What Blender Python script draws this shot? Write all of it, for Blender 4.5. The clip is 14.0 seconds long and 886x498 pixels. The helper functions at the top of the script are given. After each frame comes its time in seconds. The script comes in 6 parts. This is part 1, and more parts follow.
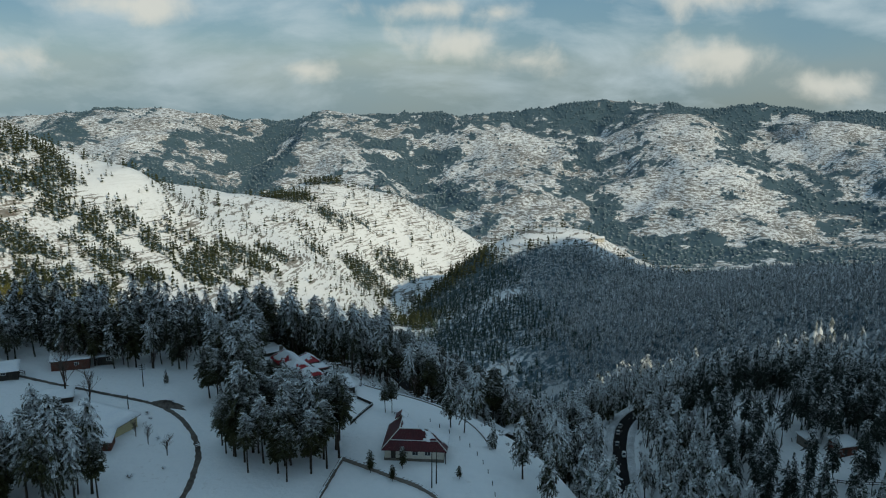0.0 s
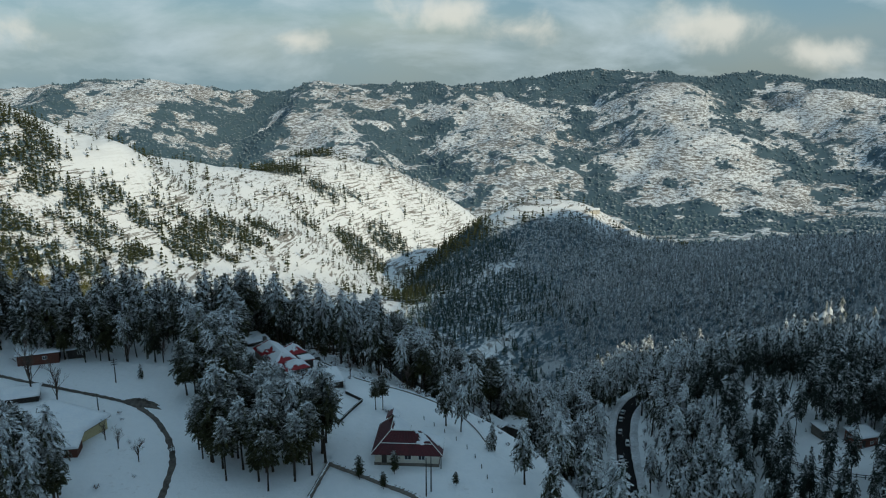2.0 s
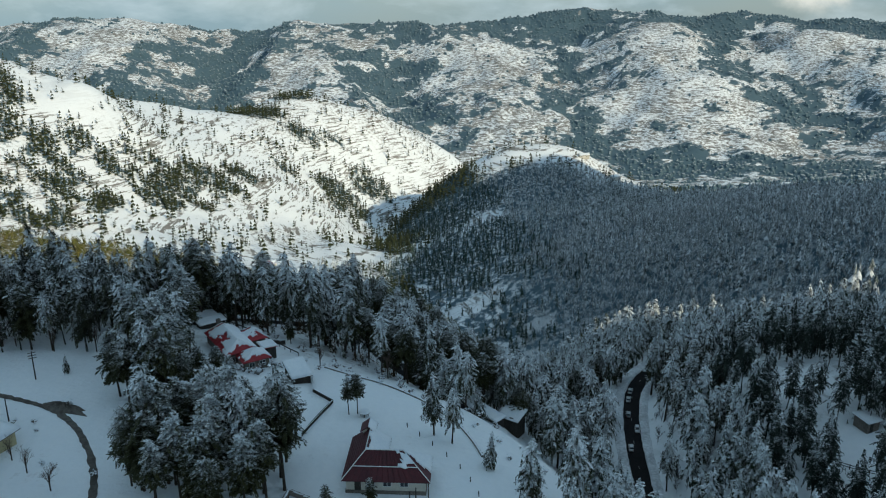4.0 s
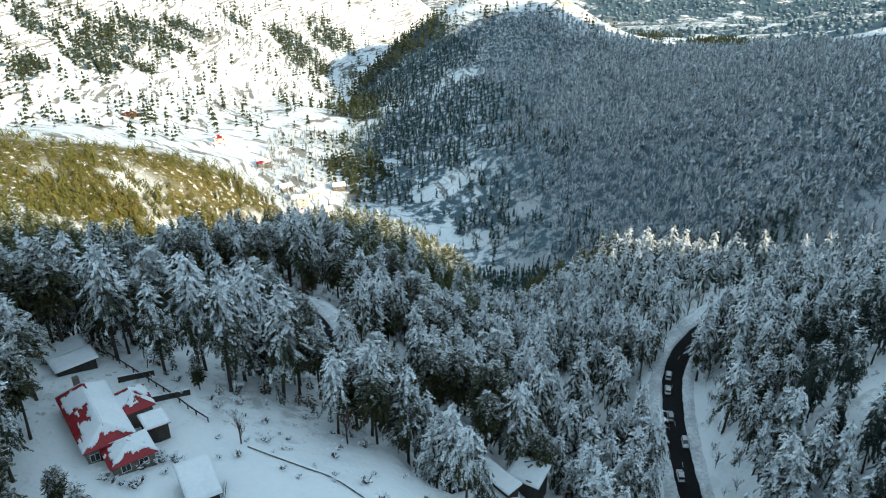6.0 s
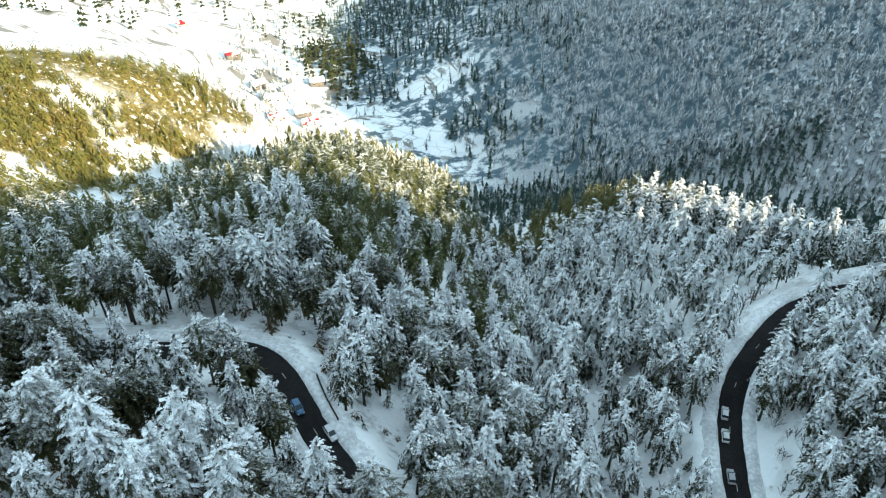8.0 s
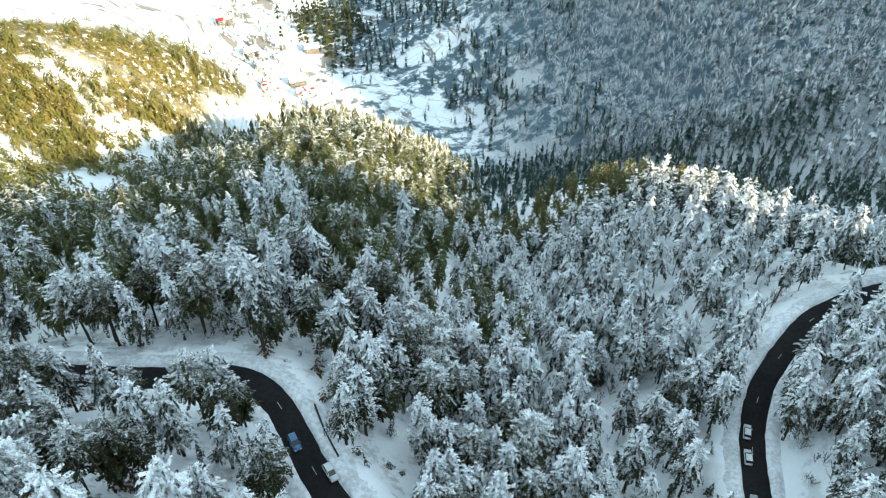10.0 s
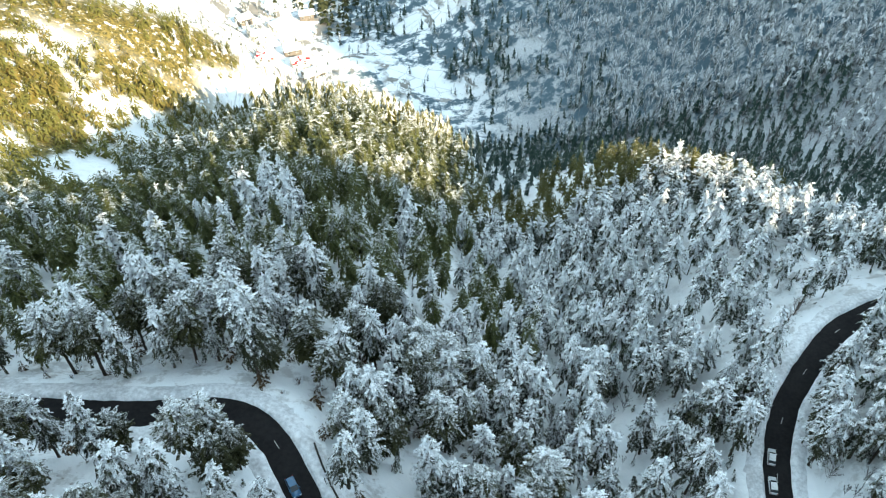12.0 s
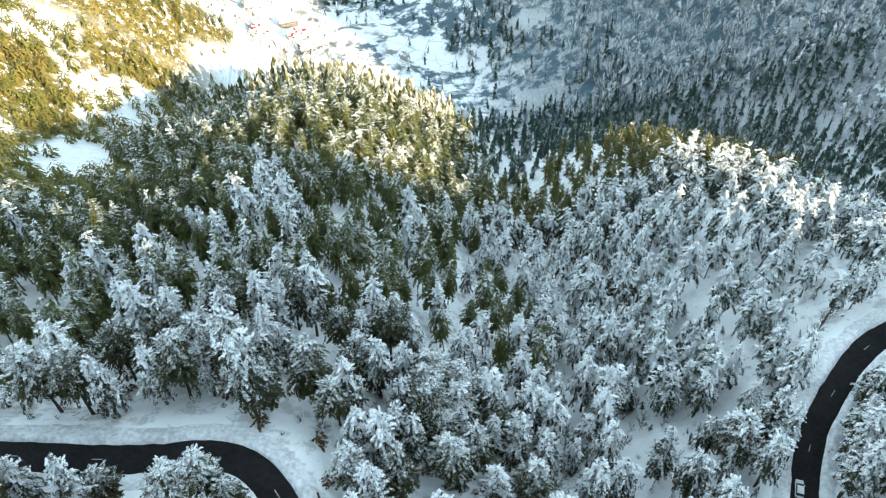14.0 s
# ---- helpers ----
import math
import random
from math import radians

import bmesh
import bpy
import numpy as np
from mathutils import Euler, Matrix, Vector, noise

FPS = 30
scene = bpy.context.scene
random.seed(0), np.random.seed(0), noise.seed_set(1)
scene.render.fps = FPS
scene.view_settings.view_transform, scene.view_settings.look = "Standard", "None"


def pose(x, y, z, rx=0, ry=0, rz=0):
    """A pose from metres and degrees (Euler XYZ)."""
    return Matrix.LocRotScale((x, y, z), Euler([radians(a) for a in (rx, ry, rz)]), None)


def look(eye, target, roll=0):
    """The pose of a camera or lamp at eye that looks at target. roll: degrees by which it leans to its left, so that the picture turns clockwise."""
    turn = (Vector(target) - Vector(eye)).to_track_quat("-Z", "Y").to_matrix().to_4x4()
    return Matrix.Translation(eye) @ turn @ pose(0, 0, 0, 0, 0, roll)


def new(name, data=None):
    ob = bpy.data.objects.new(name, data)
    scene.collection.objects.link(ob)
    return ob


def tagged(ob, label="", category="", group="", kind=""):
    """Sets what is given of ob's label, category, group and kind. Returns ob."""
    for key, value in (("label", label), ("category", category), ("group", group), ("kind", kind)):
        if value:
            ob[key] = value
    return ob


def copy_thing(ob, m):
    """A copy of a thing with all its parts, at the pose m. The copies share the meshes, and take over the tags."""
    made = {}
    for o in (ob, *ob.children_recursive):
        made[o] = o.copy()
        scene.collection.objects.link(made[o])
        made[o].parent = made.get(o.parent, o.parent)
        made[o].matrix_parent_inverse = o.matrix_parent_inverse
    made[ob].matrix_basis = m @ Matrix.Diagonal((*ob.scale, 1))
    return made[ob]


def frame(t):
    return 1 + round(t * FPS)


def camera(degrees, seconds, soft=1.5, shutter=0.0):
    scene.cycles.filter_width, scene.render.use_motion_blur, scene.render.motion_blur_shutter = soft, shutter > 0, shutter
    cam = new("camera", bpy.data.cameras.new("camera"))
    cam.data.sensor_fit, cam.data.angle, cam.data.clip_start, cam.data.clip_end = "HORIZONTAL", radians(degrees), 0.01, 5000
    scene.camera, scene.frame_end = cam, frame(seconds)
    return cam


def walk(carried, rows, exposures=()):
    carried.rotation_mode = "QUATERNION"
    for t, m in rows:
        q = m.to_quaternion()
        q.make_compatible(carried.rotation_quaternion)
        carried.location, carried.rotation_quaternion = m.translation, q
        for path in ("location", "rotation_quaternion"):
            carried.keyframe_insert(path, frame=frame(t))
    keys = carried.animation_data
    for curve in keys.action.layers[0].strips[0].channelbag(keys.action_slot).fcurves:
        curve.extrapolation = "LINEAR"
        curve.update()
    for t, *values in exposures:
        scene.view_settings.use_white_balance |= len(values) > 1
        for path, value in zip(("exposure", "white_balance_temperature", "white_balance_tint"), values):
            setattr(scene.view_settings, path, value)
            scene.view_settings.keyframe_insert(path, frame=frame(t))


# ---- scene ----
# A drone glides north over a ridge farm and tilts down over a wooded spur.
cam = camera(56.25, 14.0, soft=1.1)
PATH = (
    (0.0, 0.01, 0.00, 250.01, 77.401, -0.212, 0.031),
    (0.5, -0.04, 3.29, 250.01, 76.900, -0.064, -0.108),
    (1.0, -0.04, 6.90, 249.87, 76.391, -0.002, -0.238),
    (1.5, -0.02, 10.30, 249.80, 75.891, 0.019, -0.373),
    (2.0, -0.01, 13.76, 249.74, 75.382, 0.089, -0.512),
    (2.5, 0.01, 17.38, 249.55, 74.886, 0.100, -0.643),
    (2.7, -0.06, 18.84, 249.54, 74.686, 0.143, -0.719),
    (4.8, -0.16, 68.34, 244.81, 68.141, -0.101, -2.460),
    (5.0, -0.23, 74.54, 245.03, 67.179, -0.021, -2.730),
    (5.5, -0.23, 92.83, 245.44, 64.058, 0.047, -3.414),
    (6.0, 0.01, 111.02, 246.13, 60.524, -0.032, -3.963),
    (6.5, 0.16, 128.56, 246.98, 57.011, -0.211, -4.454),
    (7.0, 0.43, 146.71, 247.82, 53.368, -0.347, -4.789),
    (7.5, 0.16, 155.02, 248.56, 51.574, -0.184, -5.073),
    (8.0, 0.32, 158.31, 248.57, 50.873, -0.148, -5.134),
    (10.5, 0.23, 174.65, 249.44, 47.088, -0.018, -5.547),
    (11.0, 0.18, 177.80, 249.53, 46.366, -0.010, -5.608),
    (11.5, 0.23, 180.96, 249.72, 45.628, -0.003, -5.646),
    (12.0, 0.19, 184.14, 249.92, 44.908, 0.037, -5.740),
    (12.5, 0.13, 187.29, 249.91, 44.218, 0.072, -5.827),
    (13.0, 0.10, 190.43, 250.10, 43.484, 0.125, -5.893),
    (13.5, 0.14, 193.53, 250.38, 42.769, 0.181, -5.936),
    (14.0, 0.06, 196.71, 250.41, 42.068, 0.205, -6.009),
)
EXPOSURE = ((0.0, -0.86, 6320, 3), (2.7, -0.66, 6270, 3), (4.8, -0.22, 6270, 3), (5.5, 0.13, 6400, 4), (6.5, 0.92, 6850, 5), (8.0, 1.27, 7140, 5), (10.5, 1.40, 7180, 6), (14.0, 1.55, 7230, 7))
walk(cam, [(t, pose(x, y, z, rx, ry, rz)) for t, x, y, z, rx, ry, rz in PATH], EXPOSURE)

# ---- world, sun ----
SUN_TO = Vector((0.610, -0.655, 0.446)).normalized()
world = bpy.data.worlds.new("winter_sky")
scene.world = world
world.use_nodes = True
wn = world.node_tree
wn.nodes.clear()


def wnode(kind, **values):
    n = wn.nodes.new(kind)
    for key, value in values.items():
        n.inputs[key].default_value = value
    return n


# Heaps of cumulus: direction, half width, half height.
PUFFS = (((0.01, 1.0, 0.025), 0.10, 0.030), ((0.096, 0.995, 0.004), 0.07, 0.028), ((0.324, 0.946, 0.010), 0.09, 0.032), ((0.412, 0.911, -0.022), 0.07, 0.022), ((-0.167, 0.986, -0.008), 0.06, 0.018), ((-0.46, 0.888, 0.008), 0.07, 0.03),
         ((-0.016, 0.998, 0.062), 0.08, 0.02), ((0.062, 0.996, 0.058), 0.06, 0.022), ((-0.336, 0.94, 0.062), 0.08, 0.02), ((0.31, 0.95, 0.075), 0.12, 0.03), ((-0.22, 0.97, 0.095), 0.12, 0.025))
w_out = wnode("ShaderNodeOutputWorld")
w_bg = wnode("ShaderNodeBackground", Strength=0.107)
sky = wn.nodes.new("ShaderNodeTexSky")
sky.sky_type = "NISHITA"
sky.sun_disc = False
sky.sun_elevation = math.asin(SUN_TO.z)
sky.sun_rotation = math.atan2(SUN_TO.x, SUN_TO.y)
sky.altitude = 2000
sky.air_density, sky.dust_density, sky.ozone_density = 1.0, 0.6, 1.5
w_co = wn.nodes.new("ShaderNodeTexCoord")
w_map = wnode("ShaderNodeMapping", Scale=(1.0, 1.0, 2.6), Location=(0.35, 0.1, 0.2))
w_n1 = wnode("ShaderNodeTexNoise", Scale=4.2, Detail=9.0, Roughness=0.56, Distortion=0.25)
w_ramp = wn.nodes.new("ShaderNodeValToRGB")
w_ramp.color_ramp.elements[0].position, w_ramp.color_ramp.elements[1].position = 0.47, 0.70
w_n2 = wnode("ShaderNodeTexNoise", Scale=1.6, Detail=4.0)
w_ramp2 = wn.nodes.new("ShaderNodeValToRGB")
w_ramp2.color_ramp.elements[0].position, w_ramp2.color_ramp.elements[1].position = 0.38, 0.66
w_veil = wn.nodes.new("ShaderNodeMixRGB")
w_veil.inputs[2].default_value = (2.65, 4.8, 6.65, 1)
w_cloud = wn.nodes.new("ShaderNodeMixRGB")
w_cloud.inputs[2].default_value = (8.6, 9.8, 10.6, 1)
w_mul = wnode("ShaderNodeMath")
w_mul.operation = "MULTIPLY"
w_mul.inputs[1].default_value = 0.45
wl = wn.links.new
wl(w_co.outputs["Generated"], w_map.inputs["Vector"])
wl(w_map.outputs[0], w_n1.inputs["Vector"])
wl(w_map.outputs[0], w_n2.inputs["Vector"])
wl(w_n1.outputs["Fac"], w_ramp.inputs[0])
wl(w_n2.outputs["Fac"], w_ramp2.inputs[0])
w_add = wnode("ShaderNodeMath")
w_add.inputs[1].default_value = 0.4
wl(w_ramp2.outputs[0], w_mul.inputs[0])
wl(w_mul.outputs[0], w_add.inputs[0])
wl(sky.outputs[0], w_veil.inputs[1])
wl(w_add.outputs[0], w_veil.inputs[0])
wl(w_veil.outputs[0], w_cloud.inputs[1])
wl(w_ramp.outputs[0], w_cloud.inputs[0])
# Soft heaps of cumulus over the far range.
w_n3 = wnode("ShaderNodeTexNoise", Scale=13.0, Detail=8.0, Roughness=0.55, Distortion=0.2)
wl(w_co.outputs["Generated"], w_n3.inputs["Vector"])
heap = None
for (cx, cy, cz), wide, high in PUFFS:
    w_off = wn.nodes.new("ShaderNodeVectorMath")
    w_off.operation = "SUBTRACT"
    w_off.inputs[1].default_value = (cx, cy, cz)
    wl(w_co.outputs["Generated"], w_off.inputs[0])
    w_sq = wn.nodes.new("ShaderNodeVectorMath")
    w_sq.operation = "MULTIPLY"
    w_sq.inputs[1].default_value = (1 / wide, 1 / wide, 1 / high)
    wl(w_off.outputs[0], w_sq.inputs[0])
    w_len = wn.nodes.new("ShaderNodeVectorMath")
    w_len.operation = "LENGTH"
    wl(w_sq.outputs[0], w_len.inputs[0])
    w_near = wn.nodes.new("ShaderNodeMath")
    w_near.operation = "SUBTRACT"
    w_near.inputs[0].default_value = 1.0
    wl(w_len.outputs["Value"], w_near.inputs[1])
    if heap is None:
        heap = w_near.outputs[0]
    else:
        w_max = wn.nodes.new("ShaderNodeMath")
        w_max.operation = "SMOOTH_MAX"
        w_max.inputs[2].default_value = 0.3
        wl(heap, w_max.inputs[0])
        wl(w_near.outputs[0], w_max.inputs[1])
        heap = w_max.outputs[0]
w_body = wnode("ShaderNodeMath")
w_body.operation = "MULTIPLY_ADD"
w_body.inputs[1].default_value = 3.2
wl(w_n3.outputs["Fac"], w_body.inputs[0])
wl(heap, w_body.inputs[2])
w_ramp3 = wn.nodes.new("ShaderNodeValToRGB")
w_ramp3.color_ramp.interpolation = "EASE"
w_ramp3.color_ramp.elements[0].position, w_ramp3.color_ramp.elements[1].position = 0.42, 0.68
w_fit = wnode("ShaderNodeMath")
w_fit.operation = "MULTIPLY"
w_fit.inputs[1].default_value = 0.25
wl(w_body.outputs[0], w_fit.inputs[0])
wl(w_fit.outputs[0], w_ramp3.inputs[0])
w_part = wnode("ShaderNodeMath")
w_part.operation = "MULTIPLY"
w_part.inputs[1].default_value = 0.8
wl(w_ramp3.outputs[0], w_part.inputs[0])
w_heap = wn.nodes.new("ShaderNodeMixRGB")
w_heap.inputs[2].default_value = (12.2, 11.5, 10.4, 1)
wl(w_part.outputs[0], w_heap.inputs[0])
wl(w_cloud.outputs[0], w_heap.inputs[1])
wl(w_heap.outputs[0], w_bg.inputs["Color"])
wl(w_bg.outputs[0], w_out.inputs["Surface"])

sun = new("sun", bpy.data.lights.new("sun", "SUN"))
sun.data.energy, sun.data.angle, sun.data.color = 4.5, radians(0.6), (1.0, 0.865, 0.65)
sun.matrix_world = look((0, 0, 600), Vector((0, 0, 600)) - SUN_TO)

# ---- materials ----
class Nodes:
    """A short way to write a node material."""

    def __init__(self, name, rough=0.8, spec=0.3):
        self.mat = bpy.data.materials.new(name)
        self.mat.use_nodes = True
        self.tree = self.mat.node_tree
        self.tree.nodes.clear()
        self.out = self.tree.nodes.new("ShaderNodeOutputMaterial")
        self.bsdf = self.tree.nodes.new("ShaderNodeBsdfPrincipled")
        self.bsdf.inputs["Roughness"].default_value = rough
        self.bsdf.inputs["Specular IOR Level"].default_value = spec
        self.link(self.bsdf.outputs[0], self.out.inputs["Surface"])
        self.geo = self.tree.nodes.new("ShaderNodeNewGeometry")

    def link(self, a, b):
        self.tree.links.new(a, b)

    def put(self, value, socket):
        if isinstance(value, bpy.types.NodeSocket):
            self.link(value, socket)
        elif isinstance(value, (tuple, list)) and socket.type == "RGBA" and len(value) == 3:
            socket.default_value = (*value, 1)
        else:
            socket.default_value = value

    def math(self, op, a, b=0.0, clamp=False):
        n = self.tree.nodes.new("ShaderNodeMath")
        n.operation, n.use_clamp = op, clamp
        self.put(a, n.inputs[0])
        self.put(b, n.inputs[1])
        return n.outputs[0]

    def noise(self, scale, detail=4.0, rough=0.55, vector=None, distort=0.0):
        n = self.tree.nodes.new("ShaderNodeTexNoise")
        n.inputs["Scale"].default_value, n.inputs["Detail"].default_value = scale, detail
        n.inputs["Roughness"].default_value, n.inputs["Distortion"].default_value = rough, distort
        self.link(vector or self.geo.outputs["Position"], n.inputs["Vector"])
        return n.outputs["Fac"]

    def scaled(self, xyz, local=False):
        n = self.tree.nodes.new("ShaderNodeMapping")
        n.inputs["Scale"].default_value = xyz
        if local:
            c = self.tree.nodes.new("ShaderNodeTexCoord")
            self.link(c.outputs["Object"], n.inputs["Vector"])
        else:
            self.link(self.geo.outputs["Position"], n.inputs["Vector"])
        return n.outputs[0]

    def step(self, value, low, high):
        n = self.tree.nodes.new("ShaderNodeMapRange")
        n.interpolation_type = "SMOOTHSTEP"
        self.put(value, n.inputs["Value"])
        self.put(low, n.inputs["From Min"])
        self.put(high, n.inputs["From Max"])
        return n.outputs[0]

    def mix(self, fac, a, b):
        n = self.tree.nodes.new("ShaderNodeMixRGB")
        self.put(fac, n.inputs[0])
        self.put(a, n.inputs[1])
        self.put(b, n.inputs[2])
        return n.outputs[0]

    def axis(self, which, socket=None):
        n = self.tree.nodes.new("ShaderNodeSeparateXYZ")
        self.link(socket or self.geo.outputs["Position"], n.inputs[0])
        return n.outputs[which]

    def attribute(self, name):
        n = self.tree.nodes.new("ShaderNodeAttribute")
        n.attribute_name = name
        return n.outputs["Fac"]

    def random(self):
        return self.tree.nodes.new("ShaderNodeObjectInfo").outputs["Random"]

    def bump(self, height, strength=0.3, distance=0.05):
        n = self.tree.nodes.new("ShaderNodeBump")
        n.inputs["Strength"].default_value, n.inputs["Distance"].default_value = strength, distance
        self.link(height, n.inputs["Height"])
        self.link(n.outputs[0], self.bsdf.inputs["Normal"])

    def done(self, colour, rough=None):
        self.put(colour, self.bsdf.inputs["Base Color"])
        if rough is not None:
            self.put(rough, self.bsdf.inputs["Roughness"])
        return self.mat


SNOW = (0.88, 0.90, 0.92)


def make_ground():
    n = Nodes("snowy_ground", 0.75, 0.25)
    fine, mid = n.noise(0.9, 5), n.noise(0.11, 5)
    snow = n.mix(fine, (0.80, 0.82, 0.84), (0.90, 0.91, 0.92))
    # Dead grass and twigs that stick through the snow on bare slopes.
    tuft = n.math("MULTIPLY", n.step(fine, 0.56, 0.68), n.step(mid, 0.50, 0.66))
    tuft = n.math("MULTIPLY", tuft, n.attribute("rough"))
    col = n.mix(n.math("MULTIPLY", tuft, 0.75), snow, (0.17, 0.13, 0.10))
    # Terraces: bare risers in broken streaks that follow the contours, broader on the far range.
    distant = n.attribute("distant")
    near_streak = n.noise(1.0, 5, 0.68, n.scaled((0.035, 0.035, 0.6)))
    far_streak = n.noise(1.0, 7, 0.72, n.scaled((0.045, 0.045, 0.42)))
    streak = n.mix(distant, near_streak, far_streak)
    cover = n.mix(distant, n.noise(0.02, 4, 0.6), n.noise(0.0035, 4, 0.6))
    low = n.math("ADD", n.math("SUBTRACT", 0.56, n.math("MULTIPLY", distant, 0.07)), n.math("MULTIPLY", n.math("SUBTRACT", 0.5, cover), n.math("SUBTRACT", 0.5, n.math("MULTIPLY", distant, 0.22))))
    line = n.math("MULTIPLY", n.step(streak, low, n.math("ADD", low, 0.045)), n.attribute("terraced"))
    z = n.axis(2)
    level = n.math("FRACT", n.math("MULTIPLY", n.math("ADD", z, n.math("MULTIPLY", n.noise(0.021, 5, 0.6), 16.0)), 0.21))
    rim = n.math("MULTIPLY", n.step(n.math("ABSOLUTE", n.math("SUBTRACT", level, 0.5)), 0.14, 0.07), n.step(n.noise(0.045, 4), 0.5, 0.62))
    rim = n.math("MULTIPLY", n.math("MULTIPLY", rim, n.attribute("terraced")), n.math("SUBTRACT", 1.0, distant))
    vor = n.tree.nodes.new("ShaderNodeTexVoronoi")
    vor.feature = "DISTANCE_TO_EDGE"
    vor.inputs["Scale"].default_value = 0.12
    n.link(n.geo.outputs["Position"], vor.inputs["Vector"])
    hedge = n.math("MULTIPLY", n.step(n.math("ADD", vor.outputs["Distance"], n.math("MULTIPLY", n.noise(0.3, 4, 0.7), 0.10)), 0.10, 0.055), n.step(n.noise(0.03, 3), 0.42, 0.55))
    rim = n.math("MAXIMUM", rim, n.math("MULTIPLY", hedge, n.math("MULTIPLY", n.attribute("fields"), 0.45)))
    line = n.math("MAXIMUM", line, rim)
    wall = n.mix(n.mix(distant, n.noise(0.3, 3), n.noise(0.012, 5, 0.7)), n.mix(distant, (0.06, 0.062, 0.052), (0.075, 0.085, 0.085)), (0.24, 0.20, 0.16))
    col = n.mix(n.math("MULTIPLY", line, 0.88), col, wall)
    # Scrub, brush on the sunny spur, and the dark floor of the woods.
    patch = n.mix(distant, n.noise(0.24, 6, 0.7), n.noise(0.085, 7, 0.75))
    scrub = n.math("MULTIPLY", n.step(patch, 0.50, 0.62), n.attribute("scrub"))
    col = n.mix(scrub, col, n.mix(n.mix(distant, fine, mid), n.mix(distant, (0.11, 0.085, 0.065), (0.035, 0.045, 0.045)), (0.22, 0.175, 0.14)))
    # Leafless frosted undergrowth under the hillside woods.
    thicket = n.noise(1.3, 5, 0.7)
    col = n.mix(n.math("MULTIPLY", n.attribute("understorey"), n.step(thicket, 0.22, 0.42)), col, n.mix(n.step(thicket, 0.45, 0.72), (0.34, 0.36, 0.375), (0.15, 0.16, 0.165)))
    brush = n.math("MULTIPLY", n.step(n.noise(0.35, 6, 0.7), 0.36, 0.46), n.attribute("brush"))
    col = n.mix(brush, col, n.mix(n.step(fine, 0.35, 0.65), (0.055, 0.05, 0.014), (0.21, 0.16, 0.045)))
    # The woods' blue-grey stands in for distance haze, painted into the floor colour.
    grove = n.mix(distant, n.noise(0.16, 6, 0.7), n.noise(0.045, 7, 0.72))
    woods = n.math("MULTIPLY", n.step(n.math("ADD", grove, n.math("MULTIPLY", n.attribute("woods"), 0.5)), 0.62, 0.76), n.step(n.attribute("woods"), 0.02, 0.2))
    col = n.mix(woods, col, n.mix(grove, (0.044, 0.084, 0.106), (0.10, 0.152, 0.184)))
    n.bump(n.math("ADD", n.math("ADD", n.math("MULTIPLY", mid, 2.0), fine), n.math("MULTIPLY", streak, n.math("MULTIPLY", n.attribute("terraced"), 2.5))), 0.5, 0.5)
    return n.done(col)


def make_needles(name, dark, light, low, high, snow_most=1.0, per_object=True, frayed=0.0, lift=0.9, stands=0.5, rust=None):
    """Needle foliage with snow lying on what faces up."""
    n = Nodes(name, 0.7, 0.2)
    pick = n.random() if per_object else n.step(n.noise(0.28, 1, 0.5), 0.25, 0.75)
    grain = n.noise(3.4, 4, 0.7)
    coarse = n.noise(0.6, 3)
    leaf = n.mix(n.math("ADD", n.math("MULTIPLY", grain, 0.7), n.math("MULTIPLY", pick, 0.3)), dark, light)
    if rust:
        leaf = n.mix(n.math("MULTIPLY", n.step(n.math("ADD", n.noise(0.05, 4, 0.65), n.math("MULTIPLY", pick, 0.25)), 0.62, 0.85), 0.6), leaf, rust)
    up = n.axis(2, n.geo.outputs["Normal"])
    load = n.math("ADD", n.math("ADD", n.math("MULTIPLY", up, 1.35), n.math("MULTIPLY", n.math("SUBTRACT", grain, 0.5), 1.7)),
                  n.math("ADD", n.math("MULTIPLY", n.math("SUBTRACT", coarse, 0.5), 0.5), n.math("MULTIPLY", n.math("SUBTRACT", pick, 0.5), 0.35)))
    # The upper boughs catch the snow; less snow below also paints in the crown's shade.
    load = n.math("ADD", load, n.math("MULTIPLY", n.math("SUBTRACT", n.attribute("lift"), 0.55), lift))
    # Some stands hold their snow, others have shaken it off.
    load = n.math("ADD", load, n.math("MULTIPLY", n.math("SUBTRACT", n.noise(0.055, 3, 0.6), 0.5), stands))
    cover = n.math("MULTIPLY", n.step(load, low, high), snow_most)
    n.bump(grain, 0.6, 0.2)
    if frayed:
        n.put(n.step(n.noise(5.0, 3, 0.6), frayed, frayed + 0.06), n.bsdf.inputs["Alpha"])
    return n.done(n.mix(cover, leaf, SNOW))


def make_plain(name, a, b, scale, rough=0.8, spec=0.3, bump=0.2, local=True, metal=0.0, stretch=(1, 1, 1)):
    n = Nodes(name, rough, spec)
    vec = n.scaled(stretch, local)
    g = n.noise(scale, 6, 0.6, vec)
    h = n.noise(scale * 0.13, 3, 0.5, vec)
    n.bsdf.inputs["Metallic"].default_value = metal
    if bump:
        n.bump(g, bump, 0.03)
    fac = n.math("ADD", n.math("MULTIPLY", g, 0.55), n.math("MULTIPLY", h, 0.45))
    return n.done(n.mix(n.step(fac, 0.3, 0.7), a, b))


